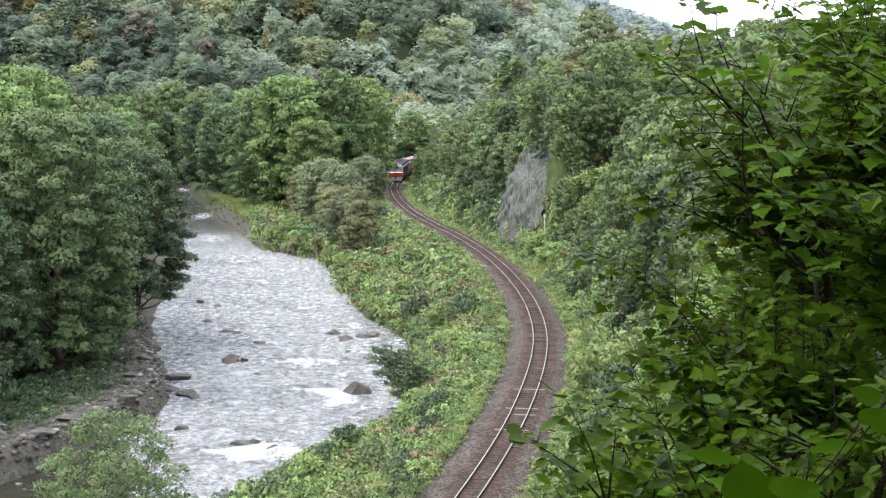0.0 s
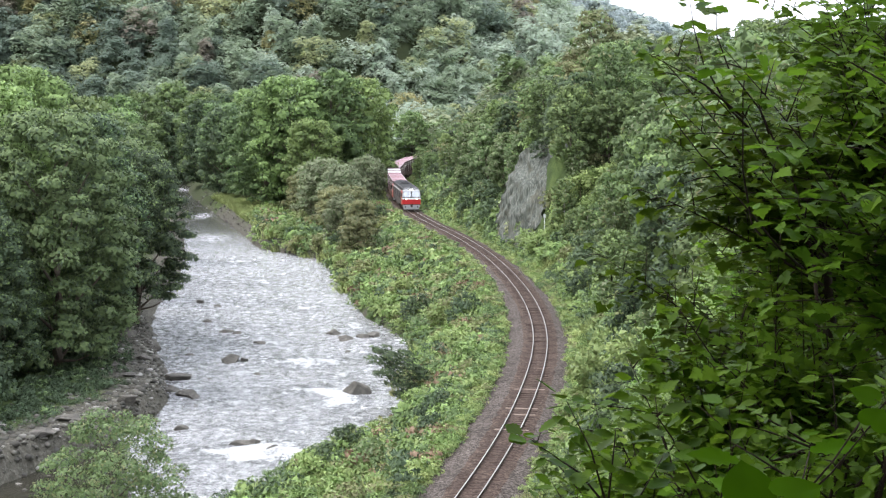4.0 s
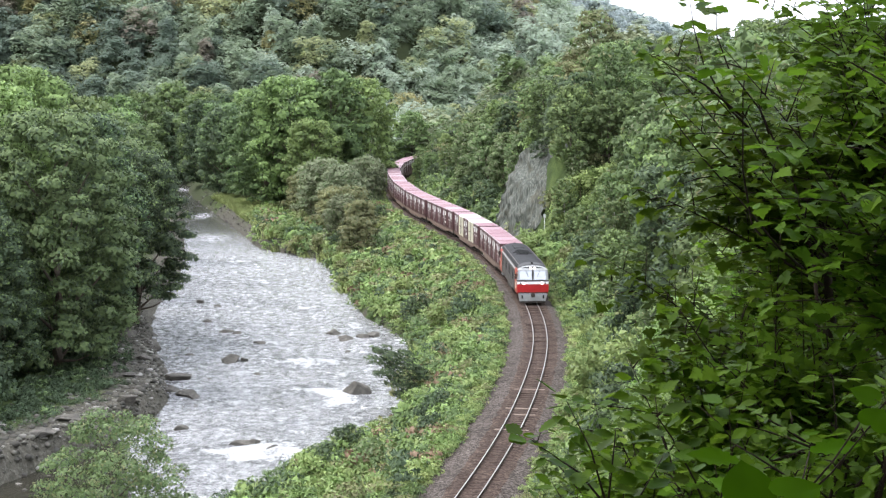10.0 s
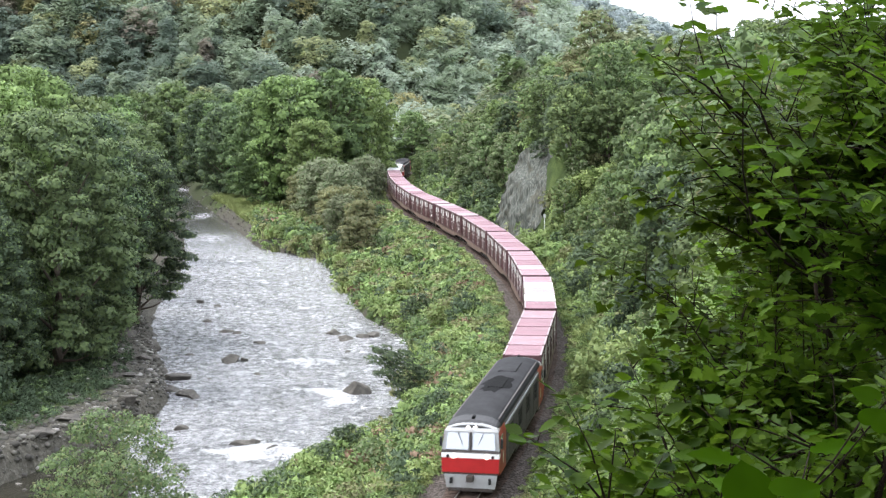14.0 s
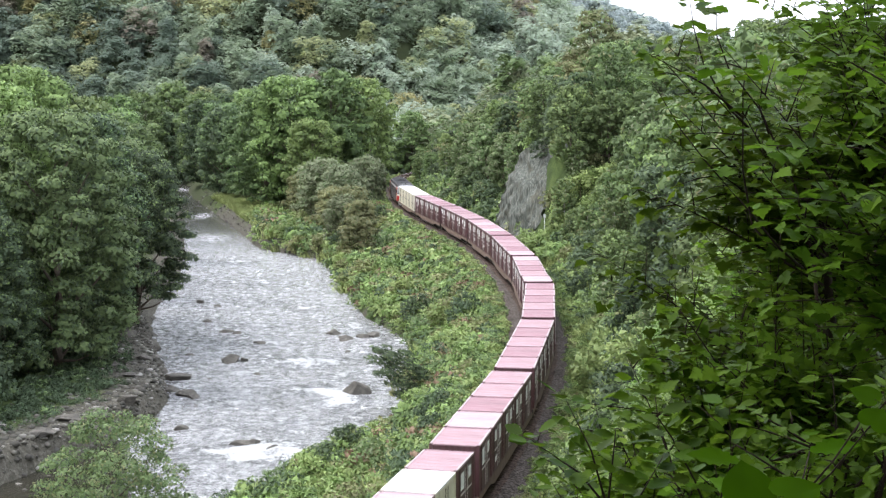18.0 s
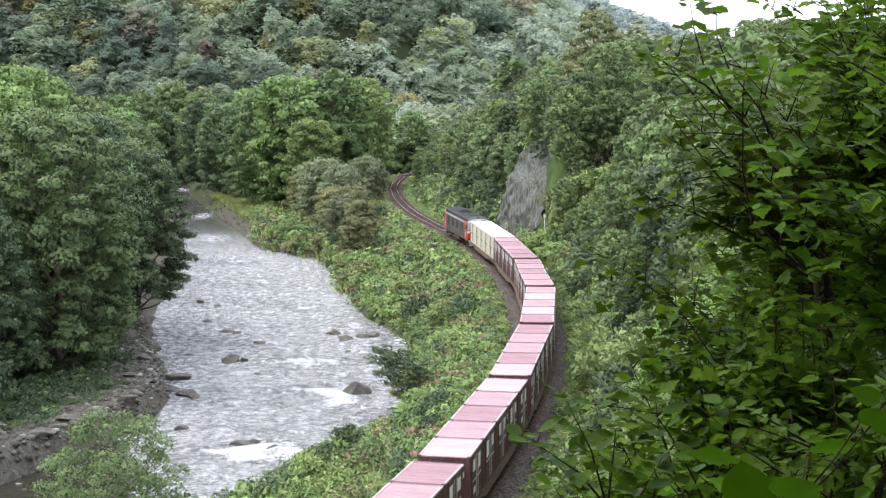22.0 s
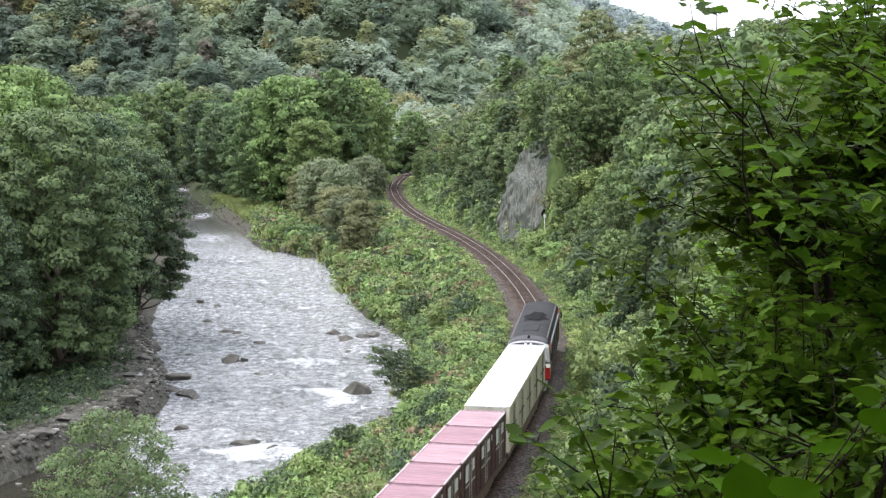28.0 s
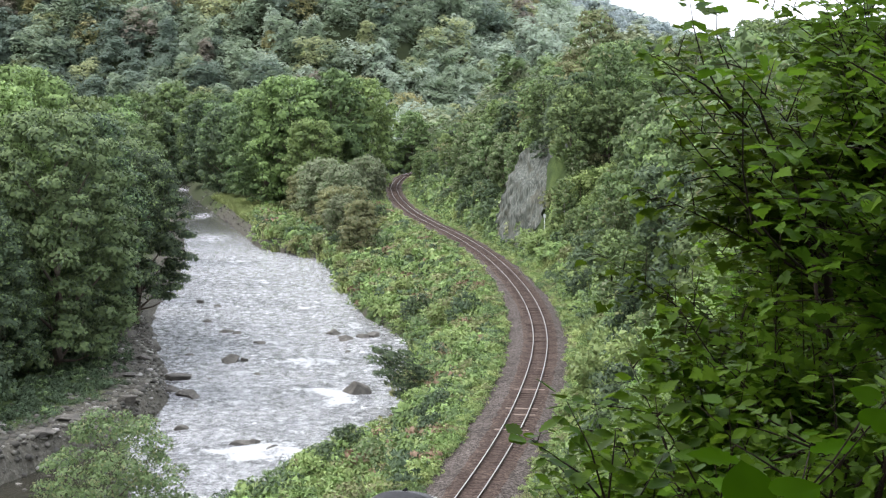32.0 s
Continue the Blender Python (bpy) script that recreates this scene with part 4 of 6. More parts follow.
def build_sleepers():
    me = part("sleeper", boxed((-0.11, 0.11, -1.05, 1.05, -0.26, -0.135), bevel=0.012), SLEEPER, BED).data
    first = bpy.data.objects["sleeper"]
    pale = me.copy()
    pale.materials[0] = SLEEPER_NEW
    rest = []
    count = 0
    r = np.random.default_rng(8)
    for k in range(int(980 / 0.62)):
        s = 25 + k * 0.62
        if s > 975:
            break
        p = on_line(s)
        i = min(int(s), len(TAN) - 1)
        a = math.degrees(math.atan2(TAN[i, 1], TAN[i, 0])) + r.normal(0, 0.7)
        m = pose(p[0], p[1], r.normal(0, 0.008), 0, 0, a)
        if 445 < s < 445 + 300 * 0.62:
            if count == 0:
                first.matrix_basis = m
            else:
                fresh = any(abs(s - q) < 0.32 for q in (607.2, 602.6, 601.2, 594.5))
                shared("sleeper", pale if fresh else me, BED, m)
            count += 1
        else:
            rest.append(m)
    vs, fs = [], []
    c = np.array([(x, y, z) for x in (-0.11, 0.11) for y in (-1.05, 1.05) for z in (-0.26, -0.135)])
    quad = np.array([(0, 1, 3, 2), (4, 6, 7, 5), (0, 4, 5, 1), (2, 3, 7, 6), (1, 5, 7, 3)])
    for j, m in enumerate(rest):
        mm = np.array(m)
        vs.append(c @ mm[:3, :3].T + mm[:3, 3])
        fs.append(quad + 8 * j)
    ob = new("sleepers", sheet("sleepers", np.vstack(vs), np.vstack(fs), [SLEEPER]))
    ob.parent = BED
    tagged(ob, "dark wooden sleepers of the farther track", kind="stuff")


# ---- rock face above the track ----
def rock_material():
    m, n, l, b = mat("netted_rock")
    streak = noise_tex(n, l, 2.6, 7, 0.75, stretch=(1.9, 1.9, 0.1))
    blot = noise_tex(n, l, 0.7, 5, 0.6)
    r = ramp(n, [(0.36, (0.034, 0.042, 0.033)), (0.5, (0.09, 0.10, 0.085)), (0.64, (0.23, 0.232, 0.205))])
    l.new(streak.outputs[0], r.inputs[0])
    mask = ramp(n, [(0.5, (0, 0, 0)), (0.7, (0.7, 0.7, 0.7))])
    l.new(blot.outputs[0], mask.inputs[0])
    mx = n.new("ShaderNodeMix")
    mx.data_type = "RGBA"
    mx.inputs[7].default_value = (0.085, 0.075, 0.045, 1)
    l.new(mask.outputs[0], mx.inputs[0])
    l.new(r.outputs[0], mx.inputs[6])
    l.new(mx.outputs[2], b.inputs["Base Color"])
    b.inputs["Roughness"].default_value = 0.9
    bump(n, l, streak.outputs[0], b, 0.9, 0.12)
    return m


def rock_face():
    us, ws = np.linspace(0, 1, 46), np.linspace(0, 1, 52)
    gu, gw = np.meshgrid(us, ws)
    y = 209 - 20 * gu + 1.5 * wobble(gu * 10, gw * 10, 3.0)
    base = np.array([on_line(np.interp(-yy, -LINE[400:640, 1], np.arange(400, 640))) for yy in (209 - 20 * us)])
    bx = np.repeat(base[None, :, 0], len(ws), 0)
    height = np.interp(gu, [0, 0.1, 0.35, 0.6, 0.85, 1], [5.5, 8.0, 12.0, 14.2, 13.0, 9.0]) + 0.5 * wobble(gu * 20, gu * 0, 2.0)
    lean = gw * height * (0.1 + 0.3 * gu) + 0.9 * gw**3
    x = bx + 5.4 + lean + 0.45 * wobble(gu * 24, gw * 12, 1.2, 2.0) + 0.25 * wobble(gu * 60, gw * 18, 1.0, 5.0) - 1.2 * np.sin(np.pi * gu)
    z = -0.3 + height * gw
    v = np.c_[x.ravel(), y.ravel(), z.ravel()]
    v2 = v.copy()
    v2[:, 0] += 3.0
    i = np.arange(gu.size).reshape(gu.shape)
    f = np.c_[i[:-1, :-1].ravel(), i[:-1, 1:].ravel(), i[1:, 1:].ravel(), i[1:, :-1].ravel()]
    me = sheet("rock_face", np.vstack([v, v2]), np.vstack([f, f[:, ::-1] + len(v)]), [rock_material()], smooth=True)
    tagged(new("rock_face", me), "grey cut rock face with streaks beside the track", "rock face", kind="structure")


rock_face()


# ---- stones ----
def boulder(name, seed, material):
    r = np.random.default_rng(seed)
    bm = bmesh.new()
    bmesh.ops.create_icosphere(bm, subdivisions=3, radius=1.0)
    ax = r.normal(0, 1, (16, 3))
    ax /= np.linalg.norm(ax, axis=1)[:, None]
    cut = r.uniform(0.42, 0.85, 16)
    for v in bm.verts:
        p = np.array(v.co)
        for a, c in zip(ax, cut):
            k = p @ a - c
            if k > 0:
                p = p - a * k * 0.97
        v.co = Vector(p) * (1 + 0.06 * noise.noise(Vector(p) * 2.5 + Vector((seed, 0, 0))))
    return part(name, bm, material, None)


ROCKS = [boulder("boulder", 60 + i, ROCK) for i in range(4)]
BOULDERS = [(-7.2, 131.7, 1.15, 0.75), (-20.4, 146.6, 0.9, 0.5), (-19.2, 147.2, 0.45, 0.3), (-8.4, 160.8, 0.8, 0.35), (-11.8, 162.6, 0.75, 0.4), (-10.2, 159.4, 0.85, 0.35), (-7.3, 161.2, 0.8, 0.35),
            (-18.9, 157, 0.75, 0.3), (-23.2, 164.5, 0.9, 0.25), (-22, 163, 0.6, 0.25), (-29.5, 186, 0.6, 0.35), (-26.9, 183, 0.5, 0.25), (-26.5, 171.5, 0.5, 0.25), (-30.8, 162, 0.5, 0.25), (-33, 173, 0.6, 0.3),
            (-29.5, 153, 1.1, 0.8), (-31, 150, 1.3, 0.7), (-28.5, 149, 0.9, 0.5), (-24.3, 138.5, 1.5, 0.4), (-22, 131, 0.9, 0.4), (-23.8, 132.5, 0.8, 0.35), (-21.4, 130.2, 0.6, 0.3), (-26, 141, 0.7, 0.35),
            (-15.2, 113, 0.9, 0.3), (-14.2, 113.3, 0.7, 0.3), (-12.5, 111.3, 0.6, 0.25), (-24.8, 119, 1.0, 0.5), (-27.5, 112, 1.1, 0.5), (-28.6, 107.5, 1.2, 0.4), (-9.5, 152, 0.4, 0.2), (-17, 140, 0.35, 0.2),
            (-25, 150, 0.5, 0.25), (-2.9, 161, 0.7, 0.4), (-3.6, 163, 0.8, 0.4), (-2.2, 156, 0.8, 0.4), (-26.5, 129, 0.8, 0.4), (-28.5, 133, 0.9, 0.4), (-27, 137, 1.0, 0.5), (-4.3, 116.5, 0.6, 0.3), (-20.5, 118, 0.6, 0.3)]
for i, (x, y, r, h) in enumerate(BOULDERS):
    src = ROCKS[i % 4]
    inside = np.interp(y, SHORE_Y, SHORE_FAR) < x < np.interp(y, SHORE_Y, SHORE_NEAR)
    zz = WATER_Z - 0.12 if inside else float(land(np.array([x]), np.array([y]))[0])
    ob = src if i < 4 else copy_thing(src, Matrix.Identity(4))
    ob.matrix_basis = pose(x, y, zz + h * 0.4, 0, 0, 47 * i % 360)
    ob.scale = (r * 1.45, r * 1.15, h * 1.9) if inside else (r * 1.2, r * 0.95, h)
    tagged(ob, "dark wet boulder in the river" if inside else "weathered grey boulder on the gravel shore", "boulder", "boulders")


def gravel_stones():
    r = np.random.default_rng(31)
    bm = bmesh.new()
    bmesh.ops.create_icosphere(bm, subdivisions=1, radius=1.0)
    base = np.array([v.co[:] for v in bm.verts])
    tri = np.array([[v.index for v in f.verts] for f in bm.faces])
    bm.free()
    vs, fs = [], []
    k = 0
    for i in range(7600):
        if i < 6000:
            y = r.uniform(98, 165)
            x = np.interp(y, SHORE_Y, SHORE_FAR) + (r.normal(-2.8, 3.0) if i % 5 < 3 else r.normal(0.6, 1.7))
        elif i < 6900:
            y = r.uniform(226, 345)
            x = np.interp(y, SHORE_Y, SHORE_NEAR) + abs(r.normal(0, 2.2)) - 0.8
        else:
            y = r.uniform(112, 170)
            x = np.interp(y, SHORE_Y, SHORE_NEAR) + r.normal(0.2, 0.7)
        z = max(float(land(np.array([x]), np.array([y]))[0]), WATER_Z - 0.15)
        s = 0.07 + 0.34 * r.random() ** 4
        a = r.uniform(0, 6.28)
        p = base * (1 + r.normal(0, 0.16, base.shape)) * np.array([s, s * r.uniform(0.6, 1), s * r.uniform(0.35, 0.7)])
        c, sn = math.cos(a), math.sin(a)
        vs.append(np.c_[p[:, 0] * c - p[:, 1] * sn + x, p[:, 0] * sn + p[:, 1] * c + y, p[:, 2] + z])
        fs.append(tri + k)
        k += len(base)
    me = sheet("shore_stones", np.vstack(vs), np.vstack(fs), [STONE_PALE])
    tagged(new("shore_stones", me), "grey rounded stones strewn along the shores", "stones", kind="stuff")


gravel_stones()


# ---- small line-side things ----
POST_WHITE = surface("white_post_paint", (0.75, 0.75, 0.73), 0.5, vary=0.1, scale=4.0)
for x, y, h in [(12.3, 186.5, 1.1), (14.6, 169.0, 0.9)]:
    z = float(land(np.array([x]), np.array([y]))[0])
    post = new("marker_post")
    post.matrix_basis = pose(x, y, z)
    part("post", boxed((-0.05, 0.05, -0.05, 0.05, -0.3, h + 0.9), bevel=0.01), POST_WHITE, post)
    part("plate", boxed((-0.14, 0.14, -0.07, -0.055, h + 0.45, h + 0.85), bevel=0.005), POST_WHITE, post)
    tagged(post, "white trackside marker post in the weeds", "marker post", "marker posts")


# ---- foam drifting down the river ----
FOAM = surface("river_foam", (0.7, 0.7, 0.72), 0.7, vary=0.08, scale=3.0, grain=20, relief=0.5, dist=0.02)
DRIFT = []


def build_foam():
    r = np.random.default_rng(52)
    kinds = []
    for k in range(4):
        bm = bmesh.new()
        n = 24
        rim = [bm.verts.new(((0.2 + 1.3 * r.random() ** 2) * math.cos(6.283 * i / n), (0.12 + 0.5 * r.random() ** 2) * math.sin(6.283 * i / n), -0.03)) for i in range(n)]
        top = [bm.verts.new((v.co.x * 0.6, v.co.y * 0.6, 0.035 + 0.02 * r.random())) for v in rim]
        for i in range(n):
            bm.faces.new((rim[i], rim[(i + 1) % n], top[(i + 1) % n], top[i]))
        bm.faces.new(top)
        kinds.append(part("foam_patch", bm, FOAM, None))
    for i in range(34):
        ob = kinds[i] if i < 4 else copy_thing(kinds[i % 4], Matrix.Identity(4))
        sc = r.uniform(0.15, 0.3)
        ob.scale = (sc, sc, 1)
        tagged(ob, "small white foam patch drifting on the river", "foam", "foam patches")
        DRIFT.append((ob, r.uniform(0.3, 0.85), r.uniform(128, 235), r.uniform(0.9, 1.5), r.uniform(-25, 25)))


build_foam()


# ---- the train ----
PAINT = {
    "maroon": surface("maroon_paint", (0.125, 0.058, 0.064), 0.5, vary=0.3, scale=0.9, relief=0.08, dirt=(0.10, 0.07, 0.062), dirt_amount=0.7, spec=0.3),
    # maroon roof colours: faded paint, paled further for the sky's sheen
    "maroon_roof": surface("maroon_roof", (0.25, 0.122, 0.146), 0.5, vary=0.28, scale=1.1, relief=0.08, dirt=(0.40, 0.27, 0.285), dirt_amount=0.6, stretch=(2.4, 0.25, 1)),
    "faded_roof": surface("faded_maroon_roof", (0.31, 0.175, 0.20), 0.5, vary=0.25, scale=1.1, relief=0.08, dirt=(0.48, 0.37, 0.385), dirt_amount=0.6, stretch=(2.4, 0.25, 1)),
    "pale_roof": surface("pale_pink_roof", (0.42, 0.30, 0.325), 0.5, vary=0.2, scale=1.1, relief=0.08, dirt=(0.34, 0.2, 0.225), dirt_amount=0.6, stretch=(2.4, 0.25, 1)),
    "cream": surface("cream_paint", (0.72, 0.68, 0.56), 0.5, vary=0.12, scale=0.9, relief=0.06, dirt=(0.34, 0.26, 0.18), dirt_amount=0.5),
    "white_roof": surface("white_roof", (0.88, 0.87, 0.85), 0.4, vary=0.05, scale=0.9, relief=0.04),
    "door": surface("container_door", (0.075, 0.03, 0.033), 0.55, vary=0.3, scale=1.5, relief=0.1, dirt=(0.07, 0.03, 0.03)),
    "cream_door": surface("cream_door", (0.62, 0.57, 0.45), 0.5, vary=0.15, scale=1.5, relief=0.1, dirt=(0.25, 0.18, 0.12)),
    "bar": surface("worn_door_bar", (0.56, 0.49, 0.475), 0.5, 0.1, vary=0.2, scale=3.0, relief=0.05),
    "mark": surface("white_marking", (0.84, 0.83, 0.81), 0.5, vary=0.08, scale=3.0, relief=0.03),
    "red": surface("loco_red", (0.55, 0.028, 0.03), 0.35, vary=0.12, scale=1.0, relief=0.04),
    "orange_red": surface("loco_orange_red", (0.36, 0.045, 0.028), 0.4, vary=0.12, scale=1.0, relief=0.04, dirt=(0.3, 0.06, 0.04)),
    "grey": surface("loco_grey", (0.125, 0.112, 0.108), 0.65, 0.0, vary=0.2, scale=1.2, relief=0.06, dirt=(0.2, 0.17, 0.15)),
    "panel": surface("loco_panel_grey", (0.105, 0.093, 0.09), 0.7, vary=0.2, scale=1.4, relief=0.08, dirt=(0.05, 0.05, 0.05), spec=0.2),
    "light_grey": surface("loco_light_grey", (0.35, 0.355, 0.36), 0.45, vary=0.12, scale=1.2, relief=0.05, dirt=(0.26, 0.24, 0.22)),
    "pale_grey": surface("loco_pale_grey", (0.52, 0.525, 0.53), 0.5, vary=0.12, scale=1.2, relief=0.05, dirt=(0.34, 0.31, 0.28)),
    "roof": surface("loco_roof", (0.034, 0.034, 0.036), 0.75, vary=0.3, scale=1.0, relief=0.1, dirt=(0.035, 0.035, 0.035), spec=0.12),
    "soot": surface("soot_black", (0.008, 0.008, 0.008), 0.85, vary=0.3, scale=3.0, relief=0.2, spec=0.1),
    "chassis": STEEL_DARK,
    # top rails paled in base colour for sunlight along the roof edge
    "rail_sunlit": surface("sunlit_pink_rail", (0.42, 0.33, 0.345), 0.5, vary=0.2, scale=2.0, relief=0.05),
    "rust": surface("rusty_sill", (0.17, 0.115, 0.09), 0.75, vary=0.35, scale=1.5, relief=0.2, dirt=(0.09, 0.06, 0.05)),
    "roof_cap": surface("loco_roof_cap", (0.06, 0.06, 0.062), 0.6, vary=0.2, scale=1.5, relief=0.08, spec=0.3),
    "rubber": surface("black_rubber", (0.02, 0.02, 0.021), 0.6, vary=0.2, scale=4.0),
    "wheel": surface("wheel_steel", (0.16, 0.14, 0.13), 0.5, 0.6, vary=0.2, scale=4.0),
}


def glass_material():
    m, n, l, b = mat("cab_glass")
    b.inputs["Base Color"].default_value = (0.48, 0.5, 0.52, 1)
    b.inputs["Roughness"].default_value = 0.06
    b.inputs["Metallic"].default_value = 0.55
    return m


def lamp_material():
    m, n, l, b = mat("headlight_glow")
    b.inputs["Base Color"].default_value = (0.9, 0.88, 0.82, 1)
    b.inputs["Emission Color"].default_value = (1.0, 0.93, 0.8, 1)
    b.inputs["Emission Strength"].default_value = 1.6
    return m


CAB_GLASS, GLOW = glass_material(), lamp_material()


def bogie(parent, x, wheelbase, radius, label=""):
    f = part("bogie", boxed((x - wheelbase / 2 - 0.55, x + wheelbase / 2 + 0.55, -0.98, -0.84, 0.42, 0.66), (x - wheelbase / 2 - 0.55, x + wheelbase / 2 + 0.55, 0.84, 0.98, 0.42, 0.66), (x - 0.25, x + 0.25, -0.98, 0.98, 0.5, 0.82), bevel=0.02), PAINT["chassis"], parent, "dark steel bogie frame")
    for dx in (-wheelbase / 2, wheelbase / 2):
        for s in (-1, 1):
            bm = bmesh.new()
            disc(bm, x + dx, s * 0.52, s * 0.645, radius, radius, 16)
            bmesh.ops.recalc_face_normals(bm, faces=bm.faces[:])
            part("wheel", bm, PAINT["wheel"], f)
    return f


def make_wagon():
    w = new("container_wagon")
    bm = bmesh.new()
    for s in (-1, 1):
        a, b = s * 1.12, s * 1.22
        pts = [(-9.9, 0.72), (-6.2, 0.70), (-4.8, 0.42), (4.8, 0.42), (6.2, 0.70), (9.9, 0.72), (9.9, 0.98), (-9.9, 0.98)]
        va, vb = [bm.verts.new((x, min(a, b), z)) for x, z in pts], [bm.verts.new((x, max(a, b), z)) for x, z in pts]
        for i in range(8):
            bm.faces.new((va[i], va[(i + 1) % 8], vb[(i + 1) % 8], vb[i]))
        bm.faces.new(va[::-1]), bm.faces.new(vb)
    bmesh.ops.recalc_face_normals(bm, faces=bm.faces[:])
    part("side_sill", bm, PAINT["rust"], w, "rust-brown deep side sills")
    part("deck", boxed((-9.95, 9.95, -1.12, 1.12, 0.86, 0.97), *[(x - 0.06, x + 0.06, -1.2, 1.2, 0.97, 1.0) for x in (-9.3, -7.6, -5.6, -3.8, -1.9, 0, 1.9, 3.8, 5.6, 7.6, 9.3)]), PAINT["chassis"], w, "dirty steel deck")
    part("centre_sill", boxed((-9.9, 9.9, -0.28, 0.28, 0.52, 0.86)), PAINT["chassis"], w)
    for s in (-1, 1):
        part("end_beam", boxed((s * 9.98 - 0.07, s * 9.98 + 0.07, -1.2, 1.2, 0.66, 1.02), bevel=0.015), PAINT["chassis"], w)
        part("coupler", boxed((s * 10.05, s * 10.32, -0.14, 0.14, 0.72, 1.0) if s > 0 else (-10.32, -10.05, -0.14, 0.14, 0.72, 1.0), bevel=0.03), PAINT["chassis"], w)
        part("end_rail", boxed(*[(s * 9.95 - 0.025, s * 9.95 + 0.025, y - 0.025, y + 0.025, 1.0, 1.55) for y in (-1.15, -0.6)], (s * 9.95 - 0.025, s * 9.95 + 0.025, -1.15, -0.6, 1.5, 1.55)), PAINT["chassis"], w, "thin steel hand rail")
        bogie(w, s * 7.1, 1.9, 0.405)
    return tagged(w, "dirty brown flat container wagon with four-wheel bogies", "freight wagon", "freight wagons")


def make_container(name, body, roof, door, label, marks):
    c = new(name)
    L, W, H = 1.84, 1.21, 2.5
    bar = PAINT["chassis"] if body == PAINT["cream"] else PAINT["bar"]
    # corrugated ends and sides as one shell
    bm = bmesh.new()
    ring = []
    for side in range(4):
        k = 26 if side in (0, 2) else 16
        for i in range(k):
            u = i / k
            inn = 0.03 if i % 2 else 0.0
            if side == 0:
                ring.append((-L + 2 * L * u, -W + inn))
            elif side == 1:
                ring.append((L - inn, -W + 2 * W * u))
            elif side == 2:
                ring.append((L - 2 * L * u, W - inn))
            else:
                ring.append((-L + inn, W - 2 * W * u))
    lo, hi = [bm.verts.new((x, y, 0.1)) for x, y in ring], [bm.verts.new((x, y, H - 0.06)) for x, y in ring]
    k = len(ring)
    for i in range(k):
        bm.faces.new((lo[i], lo[(i + 1) % k], hi[(i + 1) % k], hi[i]))
    bm.faces.new(lo[::-1])
    part("shell", bm, body, c)
    bm = bmesh.new()
    rib = []
    for i in range(13):
        x = -L + 2 * L * i / 13
        rib += [(x, H - 0.03), (x + 0.06, H - 0.03), (x + 0.09, H - 0.008), (x + 0.19, H - 0.008)]
    rib.append((L, H - 0.03))
    va, vb = [bm.verts.new((x, -W, z)) for x, z in rib], [bm.verts.new((x, W, z)) for x, z in rib]
    for i in range(len(rib) - 1):
        bm.faces.new((va[i], va[i + 1], vb[i + 1], vb[i]))
    ua, ub = [bm.verts.new((x, -W, H - 0.06)) for x in (-L, L)], [bm.verts.new((x, W, H - 0.06)) for x in (-L, L)]
    bm.faces.new((ua[0], ub[0], ub[1], ua[1]))
    part("roof", bm, roof, c)
    part("base_frame", boxed((-L - 0.01, L + 0.01, -W - 0.01, W + 0.01, 0.0, 0.1)), door, c)
    for x in (-1, 1):
        for y in (-1, 1):
            part("corner_post", boxed((x * 1.78 - 0.075, x * 1.78 + 0.075, y * 1.16 - 0.075, y * 1.16 + 0.075, 0.0, H + 0.012), bevel=0.01), body, c)
        part("roof_rim", boxed((x * 1.82 - 0.03, x * 1.82 + 0.03, -W, W, H - 0.05, H + 0.004)), roof, c)
    for s in (-1, 1):
        part("top_rail", boxed((-L, L, s * 1.185 - 0.045, s * 1.185 + 0.045, H - 0.09, H + 0.008)), PAINT["white_roof"] if body == PAINT["cream"] else PAINT["rail_sunlit"], c)
        for x in (-1, 1):
            d = part("door", boxed((x * 0.62 - 0.56, x * 0.62 + 0.56, s * 1.225 - 0.015, s * 1.225 + 0.015, 0.14, H - 0.12), bevel=0.008), door, c)
            part("door_bar", boxed((x * 0.62 - 0.5, x * 0.62 + 0.5, s * 1.25 - 0.012, s * 1.25 + 0.012, 1.12, 1.19)), bar, d, "pale horizontal door bar")
            part("lock_rod", boxed((x * 0.22 - 0.02, x * 0.22 + 0.02, s * 1.268 - 0.012, s * 1.268 + 0.012, 0.2, H - 0.2)), bar, d, "steel locking rod")
        for x0, x1, z0, z1 in marks:
            part("marking", boxed((x0, x1, s * 1.245 - 0.004, s * 1.245 + 0.004, z0, z1)), PAINT["mark"], c, "plain white marking panel")
    return tagged(c, label, "container", "containers")


